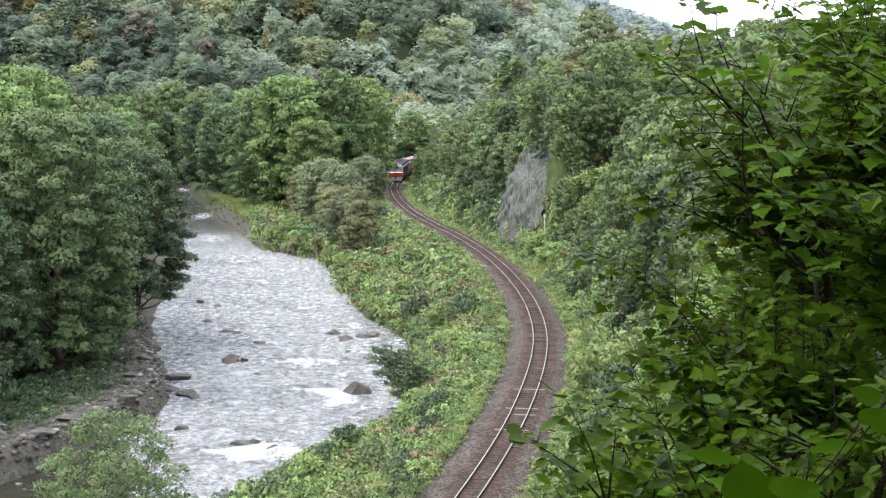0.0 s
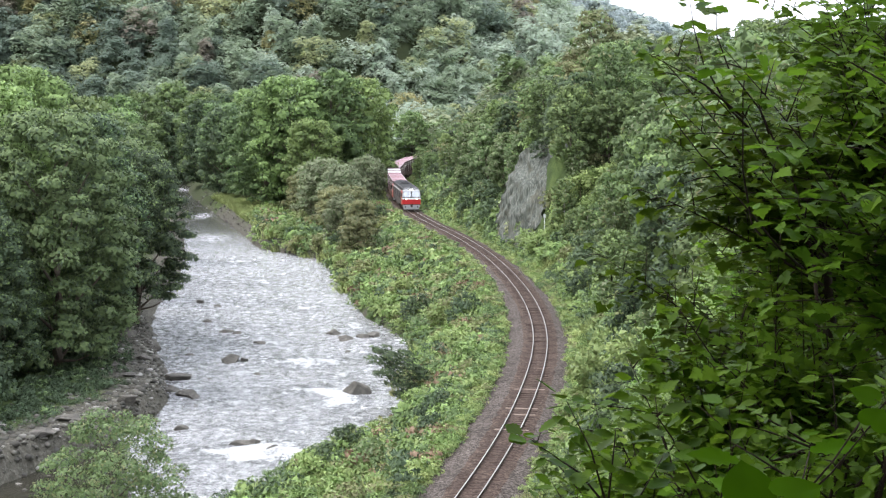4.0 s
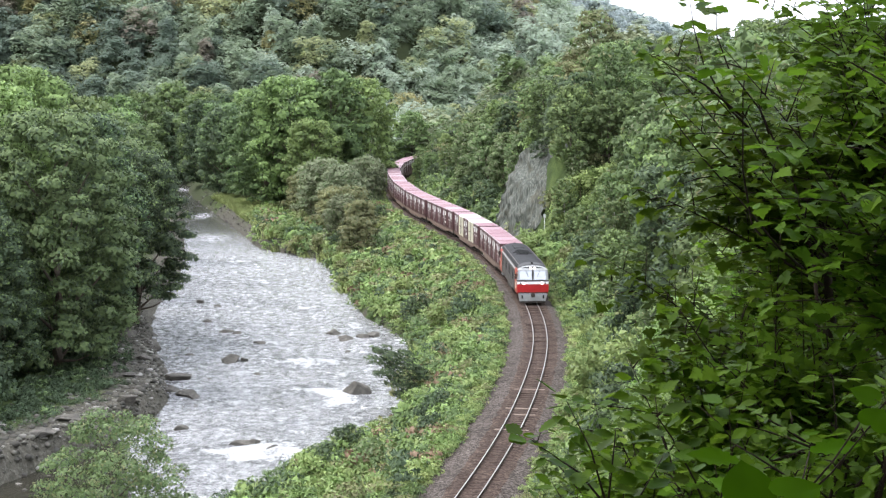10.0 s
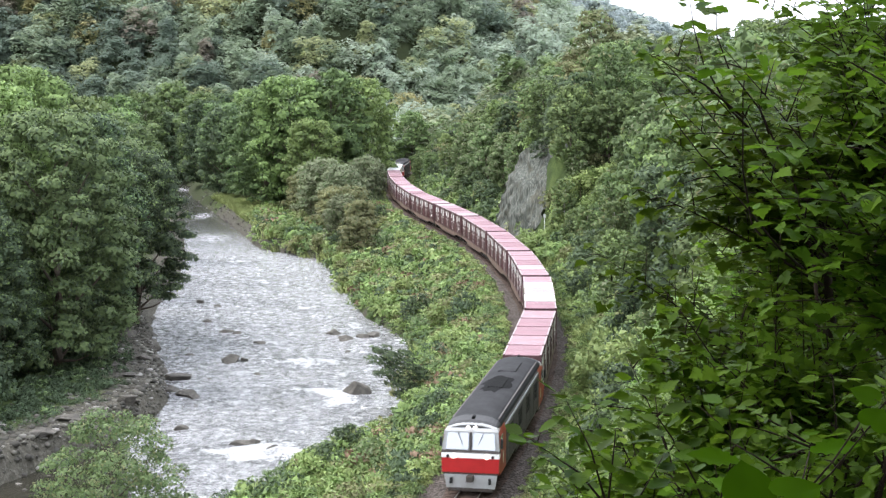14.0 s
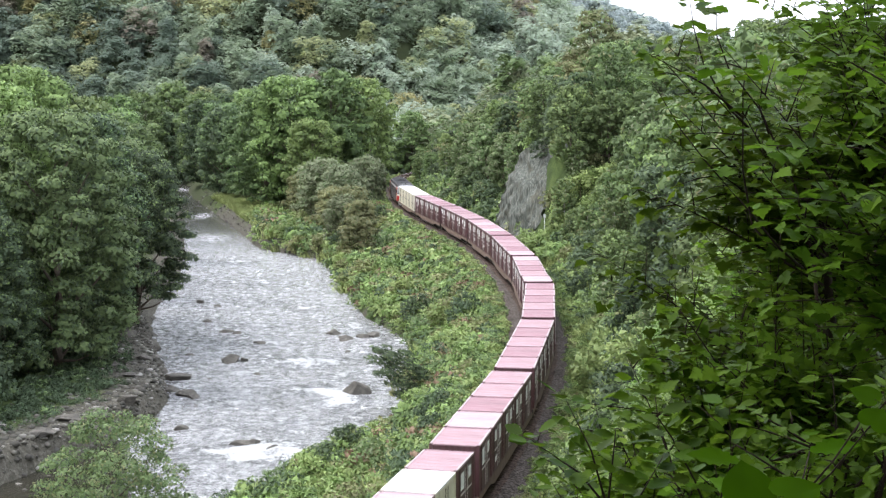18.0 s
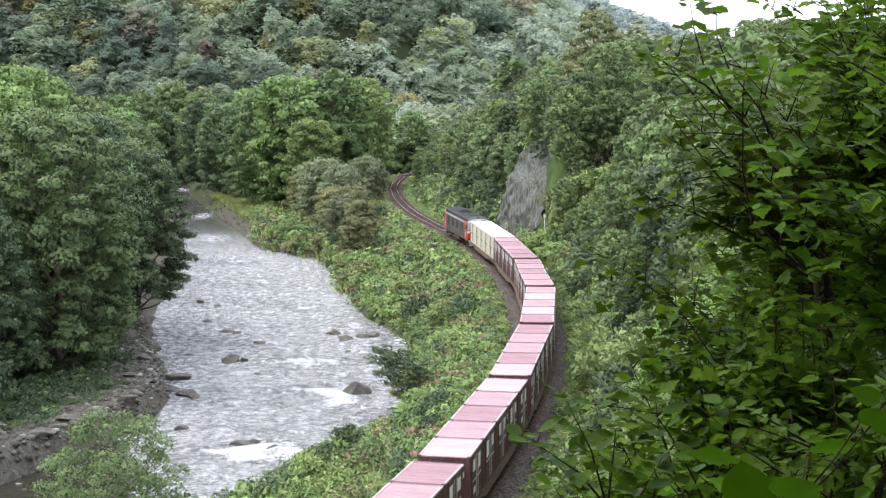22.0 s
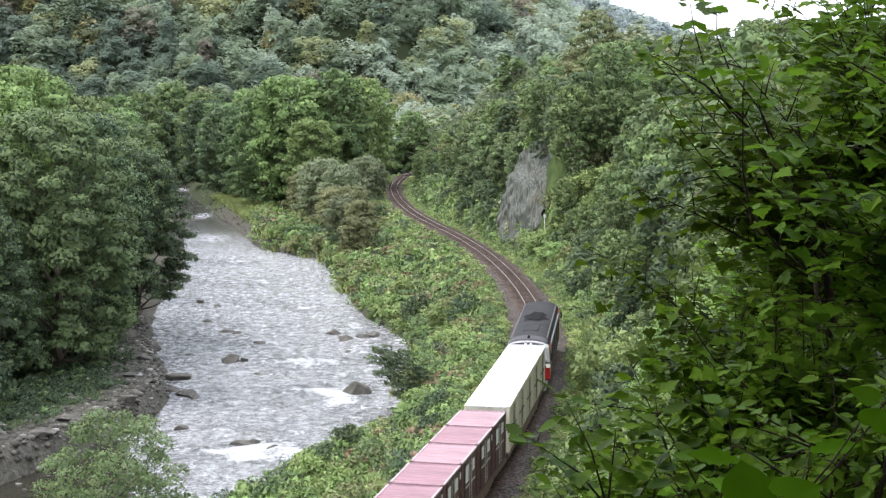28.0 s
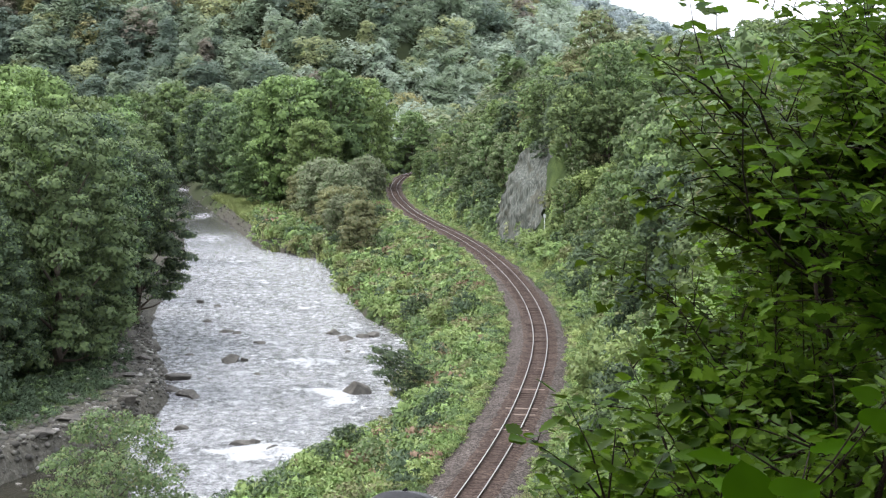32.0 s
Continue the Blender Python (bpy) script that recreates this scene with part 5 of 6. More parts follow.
def make_loco(label):
    c = new("diesel_locomotive")
    low = [(1.4, 0.95), (1.4, 2.95), (1.3, 3.25), (-1.3, 3.25), (-1.4, 2.95), (-1.4, 0.95)]
    bm = bmesh.new()
    prism(bm, low, -7.0, 7.0)
    part("body", bm, PAINT["grey"], c, "dark grey body side")
    for s in (-1, 1):
        bm = bmesh.new()
        prism(bm, low, *sorted((s * 7.0, s * 9.08)))
        part("cab_section", bm, PAINT["orange_red"], c, "orange-red cab side")
    top = [(1.3 * math.cos(math.pi * i / 14), 3.25 + 0.59 * math.sin(math.pi * i / 14) ** 0.8) for i in range(15)]
    bm = bmesh.new()
    prism(bm, top, -8.1, 8.1)
    part("roof", bm, PAINT["roof"], c, "dark grey curved roof")
    for s in (-1, 1):
        # rounded end of the roof over the cab
        bm = bmesh.new()
        ra = [bm.verts.new((s * 8.1, y, z)) for y, z in top]
        rb = [bm.verts.new((s * 8.75, y * 0.97, 3.25 + (z - 3.25) * 0.78)) for y, z in top]
        rc = [bm.verts.new((s * 9.1, y * 0.93, 3.25 + (z - 3.25) * 0.34)) for y, z in top]
        for p, q in ((ra, rb), (rb, rc)):
            for i in range(14):
                bm.faces.new((p[i], p[i + 1], q[i + 1], q[i]))
        bm.faces.new(rc)
        bmesh.ops.recalc_face_normals(bm, faces=bm.faces[:])
        part("cab_roof", bm, PAINT["roof_cap"], c, "grey domed end of the roof")
        face = s * 9.25
        def slab(name, material, z0, z1, w0, w1, x0, x1, thick=0.12, lab="", parent=c):
            b2 = bmesh.new()
            v = [b2.verts.new(p) for p in ((face + s * x0, -w0, z0), (face + s * x0, w0, z0), (face + s * x1, w1, z1), (face + s * x1, -w1, z1))]
            u = [b2.verts.new((face - s * thick, p.co.y, p.co.z)) for p in v]
            b2.faces.new(v), b2.faces.new(u[::-1])
            for i in range(4):
                b2.faces.new((v[i], u[i], u[(i + 1) % 4], v[(i + 1) % 4]))
            bmesh.ops.recalc_face_normals(b2, faces=b2.faces[:])
            return part(name, b2, material, parent, lab)
        slab("skirt", PAINT["pale_grey"], 0.28, 1.02, 1.18, 1.3, 0.10, 0.22, 0.1, "light grey lower skirt")
        slab("buffer_beam", PAINT["chassis"], 1.02, 1.14, 1.34, 1.36, 0.2, 0.2)
        slab("nose_band", PAINT["red"], 1.14, 1.9, 1.39, 1.41, 0.24, 0.26, 0.2, "bright red nose band")
        slab("white_band", PAINT["mark"], 1.9, 2.14, 1.42, 1.42, 0.28, 0.24, 0.2, "white band with headlights")
        slab("window_surround", PAINT["light_grey"], 2.14, 3.22, 1.415, 1.33, 0.16, -0.08, 0.3, "light grey window surround")
        slab("window_sill_strip", PAINT["panel"], 2.14, 2.27, 1.425, 1.42, 0.215, 0.19, 0.2, "dark strip under the windscreens")
        bm = bmesh.new()
        arc = [(1.33, 3.2), (1.22, 3.36), (0.9, 3.5), (0.5, 3.58), (0.0, 3.6), (-0.5, 3.58), (-0.9, 3.5), (-1.22, 3.36), (-1.33, 3.2)]
        v = [bm.verts.new((face - s * (0.06 + (z - 3.2) * 0.55), y, z)) for y, z in arc]
        u = [bm.verts.new((face - s * 0.75, y, z)) for y, z in arc]
        bm.faces.new(v), bm.faces.new(u[::-1])
        for i in range(9):
            bm.faces.new((v[i], u[i], u[(i + 1) % 9], v[(i + 1) % 9]))
        bmesh.ops.recalc_face_normals(bm, faces=bm.faces[:])
        part("brow", bm, PAINT["pale_grey"], c, "light grey brow over the windscreens")
        for y in (-1, 1):
            bm = bmesh.new()
            q = [(y * 0.66 - 0.56, 2.32), (y * 0.66 + 0.56, 2.32), (y * 0.63 + 0.52, 3.14), (y * 0.63 - 0.52, 3.14)]
            v = [bm.verts.new((face + s * (0.20 - (z - 2.32) * 0.245), yy, z)) for yy, z in q]
            u = [bm.verts.new(p.co - Vector((s * 0.05, 0, 0))) for p in v]
            bm.faces.new(v), bm.faces.new(u[::-1])
            for i in range(4):
                bm.faces.new((v[i], u[i], u[(i + 1) % 4], v[(i + 1) % 4]))
            bmesh.ops.recalc_face_normals(bm, faces=bm.faces[:])
            pane = part("windscreen", bm, CAB_GLASS, c, "windscreen pane reflecting the bright sky")
            bm = bmesh.new()
            tube(bm, [(face + s * 0.06, y * 0.62, 3.16), (face + s * 0.2, y * 0.40, 2.62)], [0.018, 0.012], 5)
            part("wiper", bm, PAINT["rubber"], pane, "black wiper")
            for off, mt, nm in ((0.82, GLOW, "headlight"), (1.1, PAINT["rubber"], "marker_lamp")):
                bm = bmesh.new()
                disc(bm, y * off, face + s * 0.24, face + s * 0.32, 1.98, 0.11 if nm == "headlight" else 0.075, 12)
                for vv in bm.verts:
                    vv.co = Vector((vv.co.y, vv.co.x, vv.co.z))
                bmesh.ops.recalc_face_normals(bm, faces=bm.faces[:])
                part(nm, bm, mt if s > 0 or nm != "headlight" else PAINT["mark"], c, "round " + nm.replace("_", " "))
            bm = bmesh.new()
            disc(bm, y * 0.17, face - s * 0.3, face - s * 0.13, 3.38, 0.1, 12)
            for vv in bm.verts:
                vv.co = Vector((vv.co.y, vv.co.x, vv.co.z))
            bmesh.ops.recalc_face_normals(bm, faces=bm.faces[:])
            part("roof_headlight", bm, GLOW if s > 0 else PAINT["mark"], c)
            part("step", boxed((face - 0.1, face + 0.1, y * 1.0 - 0.18, y * 1.0 + 0.18, 0.3, 0.34)) if s > 0 else boxed((face - 0.1, face + 0.1, y * 1.0 - 0.18, y * 1.0 + 0.18, 0.3, 0.34)), PAINT["chassis"], c)
            part("marker_socket", boxed((face + s * 0.22 - 0.02, face + s * 0.22 + 0.04, y * 0.95 - 0.07, y * 0.95 + 0.07, 0.55, 0.85)), PAINT["rubber"], c)
            part("cab_window", boxed((s * 8.55 - 0.38, s * 8.55 + 0.38, y * 1.402 - 0.012, y * 1.402 + 0.012, 2.25, 2.95)), CAB_GLASS, c)
            part("cab_door", boxed((s * 6.5 - 0.38, s * 6.5 + 0.38, y * 1.404 - 0.012, y * 1.404 + 0.012, 1.05, 2.95), bevel=0.008), PAINT["panel"], c, "dark cab door")
            part("yellow_plate", boxed((s * 7.95 - 0.16, s * 7.95 + 0.16, y * 1.405 - 0.006, y * 1.405 + 0.006, 1.35, 1.95)), PAINT["cream"], c, "pale yellow side plate")
            part("mirror", boxed((s * 9.12 - 0.03, s * 9.12 + 0.03, y * 1.5 - 0.06, y * 1.5 + 0.06, 2.35, 2.85)), PAINT["rubber"], c)
        part("coupler", boxed(tuple(sorted((face + s * 0.1, face + s * 0.55))) + (-0.17, 0.17, 0.7, 1.02), bevel=0.04), PAINT["chassis"], c)
        part("windscreen_post", boxed((face + s * 0.1 - 0.04, face + s * 0.1 + 0.06, -0.05, 0.05, 2.2, 3.2)), PAINT["panel"], c)
        part("snow_plough", boxed((face - 0.15, face + 0.15, -1.1, 1.1, 0.12, 0.3), bevel=0.03), PAINT["chassis"], c)
        part("horn", boxed((s * 8.45 - 0.2, s * 8.45 + 0.2, -0.07, 0.07, 3.6, 3.86), bevel=0.03), PAINT["soot"], c)
    for y in (-1, 1):
        for i, x in enumerate(np.linspace(-5.15, 5.15, 7)):
            g = part("side_panel", boxed((x - 0.74, x + 0.74, y * 1.408 - 0.014, y * 1.408 + 0.014, 1.05, 2.98), bevel=0.01), PAINT["panel"], c, "dark louvred engine panel")
            if i in (0, 2, 4, 6):
                part("grille", boxed(*[(x - 0.6, x + 0.6, y * 1.43 - 0.01, y * 1.43 + 0.01, z, z + 0.05) for z in np.arange(1.9, 2.8, 0.12)]), PAINT["soot"], g)
        part("cant_rail", boxed((-7.0, 7.0, y * 1.36 - 0.03, y * 1.36 + 0.03, 3.02, 3.12)), PAINT["light_grey"], c, "pale grey cant rail")
        part("fuel_tank", boxed((-2.2, 2.2, y * 0.95 - 0.3, y * 0.95 + 0.3, 0.35, 0.92), bevel=0.05), PAINT["chassis"], c)
    part("underframe", boxed((-9.2, 9.2, -1.2, 1.2, 0.8, 0.97)), PAINT["chassis"], c)
    part("exhaust_hatch", boxed((-1.3, 1.3, -0.4, 0.4, 3.78, 3.87), bevel=0.03), PAINT["soot"], c, "soot-black exhaust hatch")
    # soot spread over the roof round the exhaust, following its curve
    bm = bmesh.new()
    soot = np.random.default_rng(19)
    rings = []
    for k in range(4):
        ring = []
        for i in range(26):
            a = 6.283 * i / 26
            reach = (k + 1) / 4 * (1.0 if k < 3 else 0.72 + 0.42 * soot.random())
            x, y = 2.3 * reach * math.cos(a) + 0.2, 0.86 * reach * math.sin(a) - 0.05
            ring.append(bm.verts.new((x, y, 3.252 + 0.6 * (1 - min(0.98, abs(y) / 1.3) ** 2) ** 0.4)))
        rings.append(ring)
    bm.faces.new(rings[0])
    for p, q in zip(rings, rings[1:]):
        for i in range(26):
            bm.faces.new((p[i], q[i], q[(i + 1) % 26], p[(i + 1) % 26]))
    bmesh.ops.recalc_face_normals(bm, faces=bm.faces[:])
    part("soot_patch", bm, PAINT["soot"], c, "ragged black soot stain on the roof")
    part("radiator_hatch", boxed((-6.2, -3.4, -0.5, 0.5, 3.76, 3.86), bevel=0.03), PAINT["roof"], c)
    part("roof_walk", boxed(*[(-7.8, 7.8, y * 1.08 - 0.1, y * 1.08 + 0.1, 3.54, 3.6) for y in (-1, 1)]), PAINT["panel"], c, "grey roof edge walkways")
    for x in (-6.2, 0, 6.2):
        bogie(c, x, 2.1, 0.43)
    return tagged(c, label, "locomotive", "locomotives")


def front_at(t):
    """Arc length of the train's front at t seconds."""
    return 380.51 + 17.666 * t - 0.017466 * t * t - 0.00089868 * t**3


def vehicle_pose(s_mid, half):
    a, b = on_line(s_mid + half), on_line(s_mid - half)
    mid, d = (a + b) / 2, a - b
    return pose(mid[0], mid[1], 0.0, 0, 0, math.degrees(math.atan2(d[1], d[0])))


TIMES = [i * 0.8 for i in range(41)]
LOCO_A = make_loco("leading diesel locomotive, red and grey, headlights on")
LOCO_A.scale = (1.05, 1.05, 1.0)
LOCO_B = copy_thing(LOCO_A, Matrix.Identity(4))
LOCO_B.scale = (1.0, 1.05, 1.0)
tagged(LOCO_B, "rear diesel locomotive, red and grey with dark roof")
WAGON = make_wagon()
MARKS_A = [(-1.05, -0.45, 1.55, 2.15), (0.45, 1.05, 1.55, 2.15), (-1.7, -1.5, 1.9, 2.2)]
MARKS_B = [(-1.02, -0.5, 1.6, 2.15), (0.4, 1.05, 1.35, 2.15)]
MARKS_C = [(-1.0, -0.35, 1.45, 2.15), (0.4, 1.0, 1.6, 2.15), (0.35, 0.9, 0.5, 0.8)]
BOXES = {
    "m": make_container("freight_container", PAINT["maroon"], PAINT["maroon_roof"], PAINT["door"], "maroon steel freight container with white markings", MARKS_A),
    "f": make_container("freight_container", PAINT["maroon"], PAINT["faded_roof"], PAINT["door"], "maroon steel freight container with a faded pink roof", MARKS_B),
    "p": make_container("freight_container", PAINT["maroon"], PAINT["pale_roof"], PAINT["door"], "maroon steel freight container with a pale pink roof", MARKS_C),
    "w": make_container("freight_container", PAINT["cream"], PAINT["white_roof"], PAINT["cream_door"], "cream white freight container with a white roof", []),
}
# containers of each wagon, front to back
LOADS = ["mfmmf", "mwpwf", "fpmff", "fmfmf", "mfmfm", "pfmfp", "pmffm", "mpfpf", "ffmfm", "mmfmf", "wwwww"]
TRAIN = []


def build_train():
    TRAIN.append((LOCO_A, 9.2, 6.2, 0.0, 0.0, False))
    TRAIN.append((LOCO_B, 19.6 + 11 * 20.4 + 9.8, 6.2, 0.0, 0.0, True))
    first = set()
    for k, load in enumerate(LOADS):
        mid = 19.6 + 20.4 * k + 10.2
        w = WAGON if k == 0 else copy_thing(WAGON, Matrix.Identity(4))
        TRAIN.append((w, mid, 7.1, 0.0, 0.0, False))
        for j, c in enumerate(load):
            ob = copy_thing(BOXES[c], Matrix.Identity(4)) if c in first else BOXES[c]
            first.add(c)
            TRAIN.append((ob, mid, 7.1, 7.76 - 3.88 * j, 1.0, False))


build_train()


def motions():
    for ob, mid, half, dx, dz, back in TRAIN:
        rows = []
        for t in TIMES:
            m = vehicle_pose(front_at(t) - mid, half) @ pose(dx, 0, dz, 0, 0, 180 if back else 0)
            rows.append((t, m))
        walk(ob, rows)
    for ob, lane, y0, speed, turn in DRIFT:
        rows = []
        for t in (0.0, 4.0, 8.0, 12.0, 16.0, 20.0, 24.0, 28.0, 32.0):
            y = y0 - speed * t
            a, b = np.interp(y, SHORE_Y, SHORE_FAR), np.interp(y, SHORE_Y, SHORE_NEAR)
            rows.append((t, pose(a + (b - a) * lane, y, WATER_Z + 0.05, 0, 0, turn + 0.6 * t)))
        walk(ob, rows)


# out-of-view tree, added only for the shade its high crown casts
SHADE_TREE = make_tree("slope_tree", 18, 28, 10.5, 13.0, 90, 12000, 0.45, ["mid", "dark"], trunk=0.42, small=0.26)


# ---- saplings on the slope beside the viewpoint ----
def leaf_shape(half, dip=0.05, curve=0.12):
    """A leaf of a mirrored outline from base (0, 0) to tip, folded a little along its midrib and bent down at its tip."""
    edge = half + [(-x, y) for x, y in half[-2:0:-1]]
    top = half[-1][1]
    pts = [(0, 0.28 * top, -dip)] + [(x, y, 0.10 * abs(x) - 0.16 * x * x - curve * max(0.0, y - 0.3 * top) ** 2) for x, y in edge]
    k = len(edge)
    return np.array(pts), np.array([(0, (i + 1) % k + 1, i + 1) for i in range(k)])


LOBED = leaf_shape([(0.0, -0.02), (0.30, -0.22), (0.34, -0.05), (0.56, 0.0), (0.82, 0.22), (0.66, 0.34), (0.62, 0.52), (0.45, 0.48), (0.44, 0.70), (0.24, 0.78), (0.0, 1.18)])
TOOTHED = leaf_shape([(0.0, 0.0), (0.19, 0.10), (0.17, 0.22), (0.33, 0.28), (0.28, 0.42), (0.42, 0.50), (0.34, 0.62), (0.44, 0.72), (0.31, 0.82), (0.34, 0.93), (0.19, 1.0), (0.17, 1.1), (0.0, 1.3)])
HEART = leaf_shape([(0.0, -0.02), (0.18, -0.16), (0.42, -0.14), (0.60, 0.06), (0.64, 0.32), (0.54, 0.60), (0.34, 0.86), (0.12, 1.04), (0.0, 1.20)], 0.06, 0.2)


def lay_leaves(r, pos, out, up, size, shape, kinds, share):
    """One mesh of leaves: places, ways of their midribs, and about where their faces look."""
    pts, tri = shape
    pos, o, n = np.array(pos), np.array(out), np.array(up)
    n -= o * (n * o).sum(1)[:, None]
    n /= np.linalg.norm(n, axis=1)[:, None]
    side = np.cross(o, n)
    k, m = len(pos), len(pts)
    size = size * r.uniform(0.5, 1.15, k)
    curl = r.uniform(0.3, 2.4, k)
    v = pos[:, None] + size[:, None, None] * (pts[None, :, :1] * side[:, None] + pts[None, :, 1:2] * o[:, None] + pts[None, :, 2:] * curl[:, None, None] * n[:, None])
    f = (tri[None] + (np.arange(k) * m)[:, None, None]).reshape(-1, 3)
    return sheet("leaves", v.reshape(-1, 3), f, [LEAF[q] for q in kinds], np.repeat(r.choice(len(kinds), k, p=share), len(tri)))


def sapling(name, label, seed, root, fork, shoots, angles, lengths, leaf, kind, spread=0.35, gap=0.4, trunk=0.02, shape=LOBED):
    """A sapling: a stem from the slope to a fork, shoots fanning out from it, and leaves in pairs along the shoots."""
    r = np.random.default_rng(seed)
    top = new(name)
    root, fork = Vector(root), Vector(fork)
    bm = bmesh.new()
    mid = root.lerp(fork, 0.5) + Vector((0.08, 0.1, 0.0))
    tube(bm, [root - Vector((0, 0, 0.2)), mid, fork], [trunk * 1.5, trunk * 1.2, trunk], 7)
    part("stem", bm, TWIG, top, smooth=True)
    pos, out, up = [], [], []
    for i in range(shoots):
        a = math.radians(r.uniform(*angles))
        length = r.uniform(*lengths)
        d = Vector((math.cos(a), r.normal(0, spread), math.sin(a))).normalized()
        start = fork + Vector((r.normal(0, 0.05), r.normal(0, 0.12), r.normal(0, 0.05)))
        bend = Vector((r.normal(0, 0.16), r.normal(0, 0.1), 0.12 - 0.3 * abs(d.x))) * length
        pts = [start + d * length * u + bend * u * u for u in np.linspace(0, 1, 7)]
        bm = bmesh.new()
        twigs = []
        tube(bm, pts, [trunk * 0.36 * (1.05 - 0.85 * k / 6) for k in range(7)], 5)
        k = 0.10
        ways = []
        while k < 1.0:
            p = start + d * length * k + bend * k * k
            ways.append((p, d, k))
            k += leaf * gap / length * r.uniform(0.7, 1.3)
        # side twigs
        for p, _, k in list(ways)[1::3]:
            side = d.cross(Vector((r.normal(0, 0.4), 1, r.normal(0, 0.4)))).normalized() * r.choice([-1, 1])
            dd = (d * 0.7 + side * 0.8 + Vector((0, r.normal(0, 0.3), -0.1))).normalized()
            ln = length * 0.34 * (1.15 - k) * r.uniform(0.7, 1.4)
            tw = bmesh.new()
            tube(tw, [p, p + dd * ln * 0.5 + Vector((0, 0, 0.01)), p + dd * ln], [trunk * 0.18, trunk * 0.13, trunk * 0.06], 4)
            twigs.append(tw)
            n = max(2, int(ln / (leaf * gap)))
            ways += [(p + dd * ln * (j + 1) / n, dd, 0.5) for j in range(n)]
        shoot = part("shoot", bm, TWIG, top, smooth=True)
        for tw in twigs:
            part("twig", tw, TWIG, shoot, smooth=True)
        for p, dd, _ in ways:
            for s in (-1, 1):
                if r.random() < 0.1:
                    continue
                w = dd.cross(Vector((0, 0, 1)))
                w = (w.normalized() if w.length > 0.1 else Vector((1, 0, 0))) * s
                o = (w * 0.9 + dd * r.uniform(0.0, 0.8) + Vector((r.normal(0, 0.35), r.normal(0, 0.35), -0.32 + r.normal(0, 0.25)))).normalized()
                pos.append(p + o * leaf * r.uniform(0.25, 0.6)), out.append(o), up.append(Vector((r.normal(0, 0.42), r.normal(-0.1, 0.42), 1.0)))
    ob = new("leaves", lay_leaves(r, pos, out, up, leaf * (0.54 if shape is LOBED else 0.68), shape, kind, [0.62, 0.38]))
    ob.parent = top
    return tagged(top, label, "sapling", "saplings by the viewpoint")


def leaf_mesh(shape, kind):
    pts, tri = shape
    return sheet("leaf", pts, tri, [LEAF[kind]], smooth=True)


def nearest_sapling(name, label, seed, root, boughs, meshes, size, gap, thick=0.006):
    """A sapling whose single boughs and leaves are told apart: each bough a line of points, leaves in pairs along it and a tuft at its end."""
    r = np.random.default_rng(seed)
    top = new(name)
    bm = bmesh.new()
    first = Vector(boughs[0][0])
    tube(bm, [Vector(root) - Vector((0, 0, 0.2)), Vector(root).lerp(first, 0.5) + Vector((0.04, 0.05, 0)), first], [thick * 2.2, thick * 1.8, thick * 1.3], 7)
    part("stem", bm, TWIG, top, smooth=True)
    for line in boughs:
        pts = [Vector(p) for p in line]
        bm = bmesh.new()
        tube(bm, pts, [thick * (1.0 - 0.72 * i / (len(pts) - 1)) for i in range(len(pts))], 6)
        bough = part("bough", bm, TWIG, top, smooth=True)
        lens = [(b - a).length for a, b in zip(pts, pts[1:])]
        total = sum(lens)
        at = 0.3 * total
        nodes = []
        while at < total:
            q, i = at, 0
            while i < len(lens) - 1 and q > lens[i]:
                q -= lens[i]
                i += 1
            d = (pts[i + 1] - pts[i]).normalized()
            nodes.append((pts[i] + d * q, d, 2))
            at += gap * r.uniform(0.7, 1.3)
        nodes.append((pts[-1], (pts[-1] - pts[-2]).normalized(), 3))
        for p, d, many in nodes:
            turn = r.uniform(0, 6.28)
            for j in range(many):
                w = Vector((math.cos(turn + 6.283 * j / many), math.sin(turn + 6.283 * j / many), r.normal(-0.1, 0.2)))
                o = (w + d * 0.5).normalized()
                n = Vector((r.normal(0, 0.35), r.normal(-0.25, 0.35), 1.0))
                n = (n - o * n.dot(o)).normalized()
                x = o.cross(n)
                stalk = size * r.uniform(0.25, 0.6)
                sc = size * r.uniform(0.55, 1.15)
                m = Matrix.Translation(p + o * stalk) @ Matrix((x, o, n)).transposed().to_4x4() @ Matrix.Diagonal((sc, sc, sc, 1))
                shared("leaf", meshes[int(r.integers(0, len(meshes)))], bough, m)
    return tagged(top, label, "sapling", "saplings by the viewpoint")


def slope_at(x, y):
    return (x, y, float(land(np.array([x]), np.array([y]))[0]))


ALDER = "leafy alder sapling with toothed dark green leaves on the slope"
MAPLE = "leafy maple sapling with lobed green leaves on the slope"
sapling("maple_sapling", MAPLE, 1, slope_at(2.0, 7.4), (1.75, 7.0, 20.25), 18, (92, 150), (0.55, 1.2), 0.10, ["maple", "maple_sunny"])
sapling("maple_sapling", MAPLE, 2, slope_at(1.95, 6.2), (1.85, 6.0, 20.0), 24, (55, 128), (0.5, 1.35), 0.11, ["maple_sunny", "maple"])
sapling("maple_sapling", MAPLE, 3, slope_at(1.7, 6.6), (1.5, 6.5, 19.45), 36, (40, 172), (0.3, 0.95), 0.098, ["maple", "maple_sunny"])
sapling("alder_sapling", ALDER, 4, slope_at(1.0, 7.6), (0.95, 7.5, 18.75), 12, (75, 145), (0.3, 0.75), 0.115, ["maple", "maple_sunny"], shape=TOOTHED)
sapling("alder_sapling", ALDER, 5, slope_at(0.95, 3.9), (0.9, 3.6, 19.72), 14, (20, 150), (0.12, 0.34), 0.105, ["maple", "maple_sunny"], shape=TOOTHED)
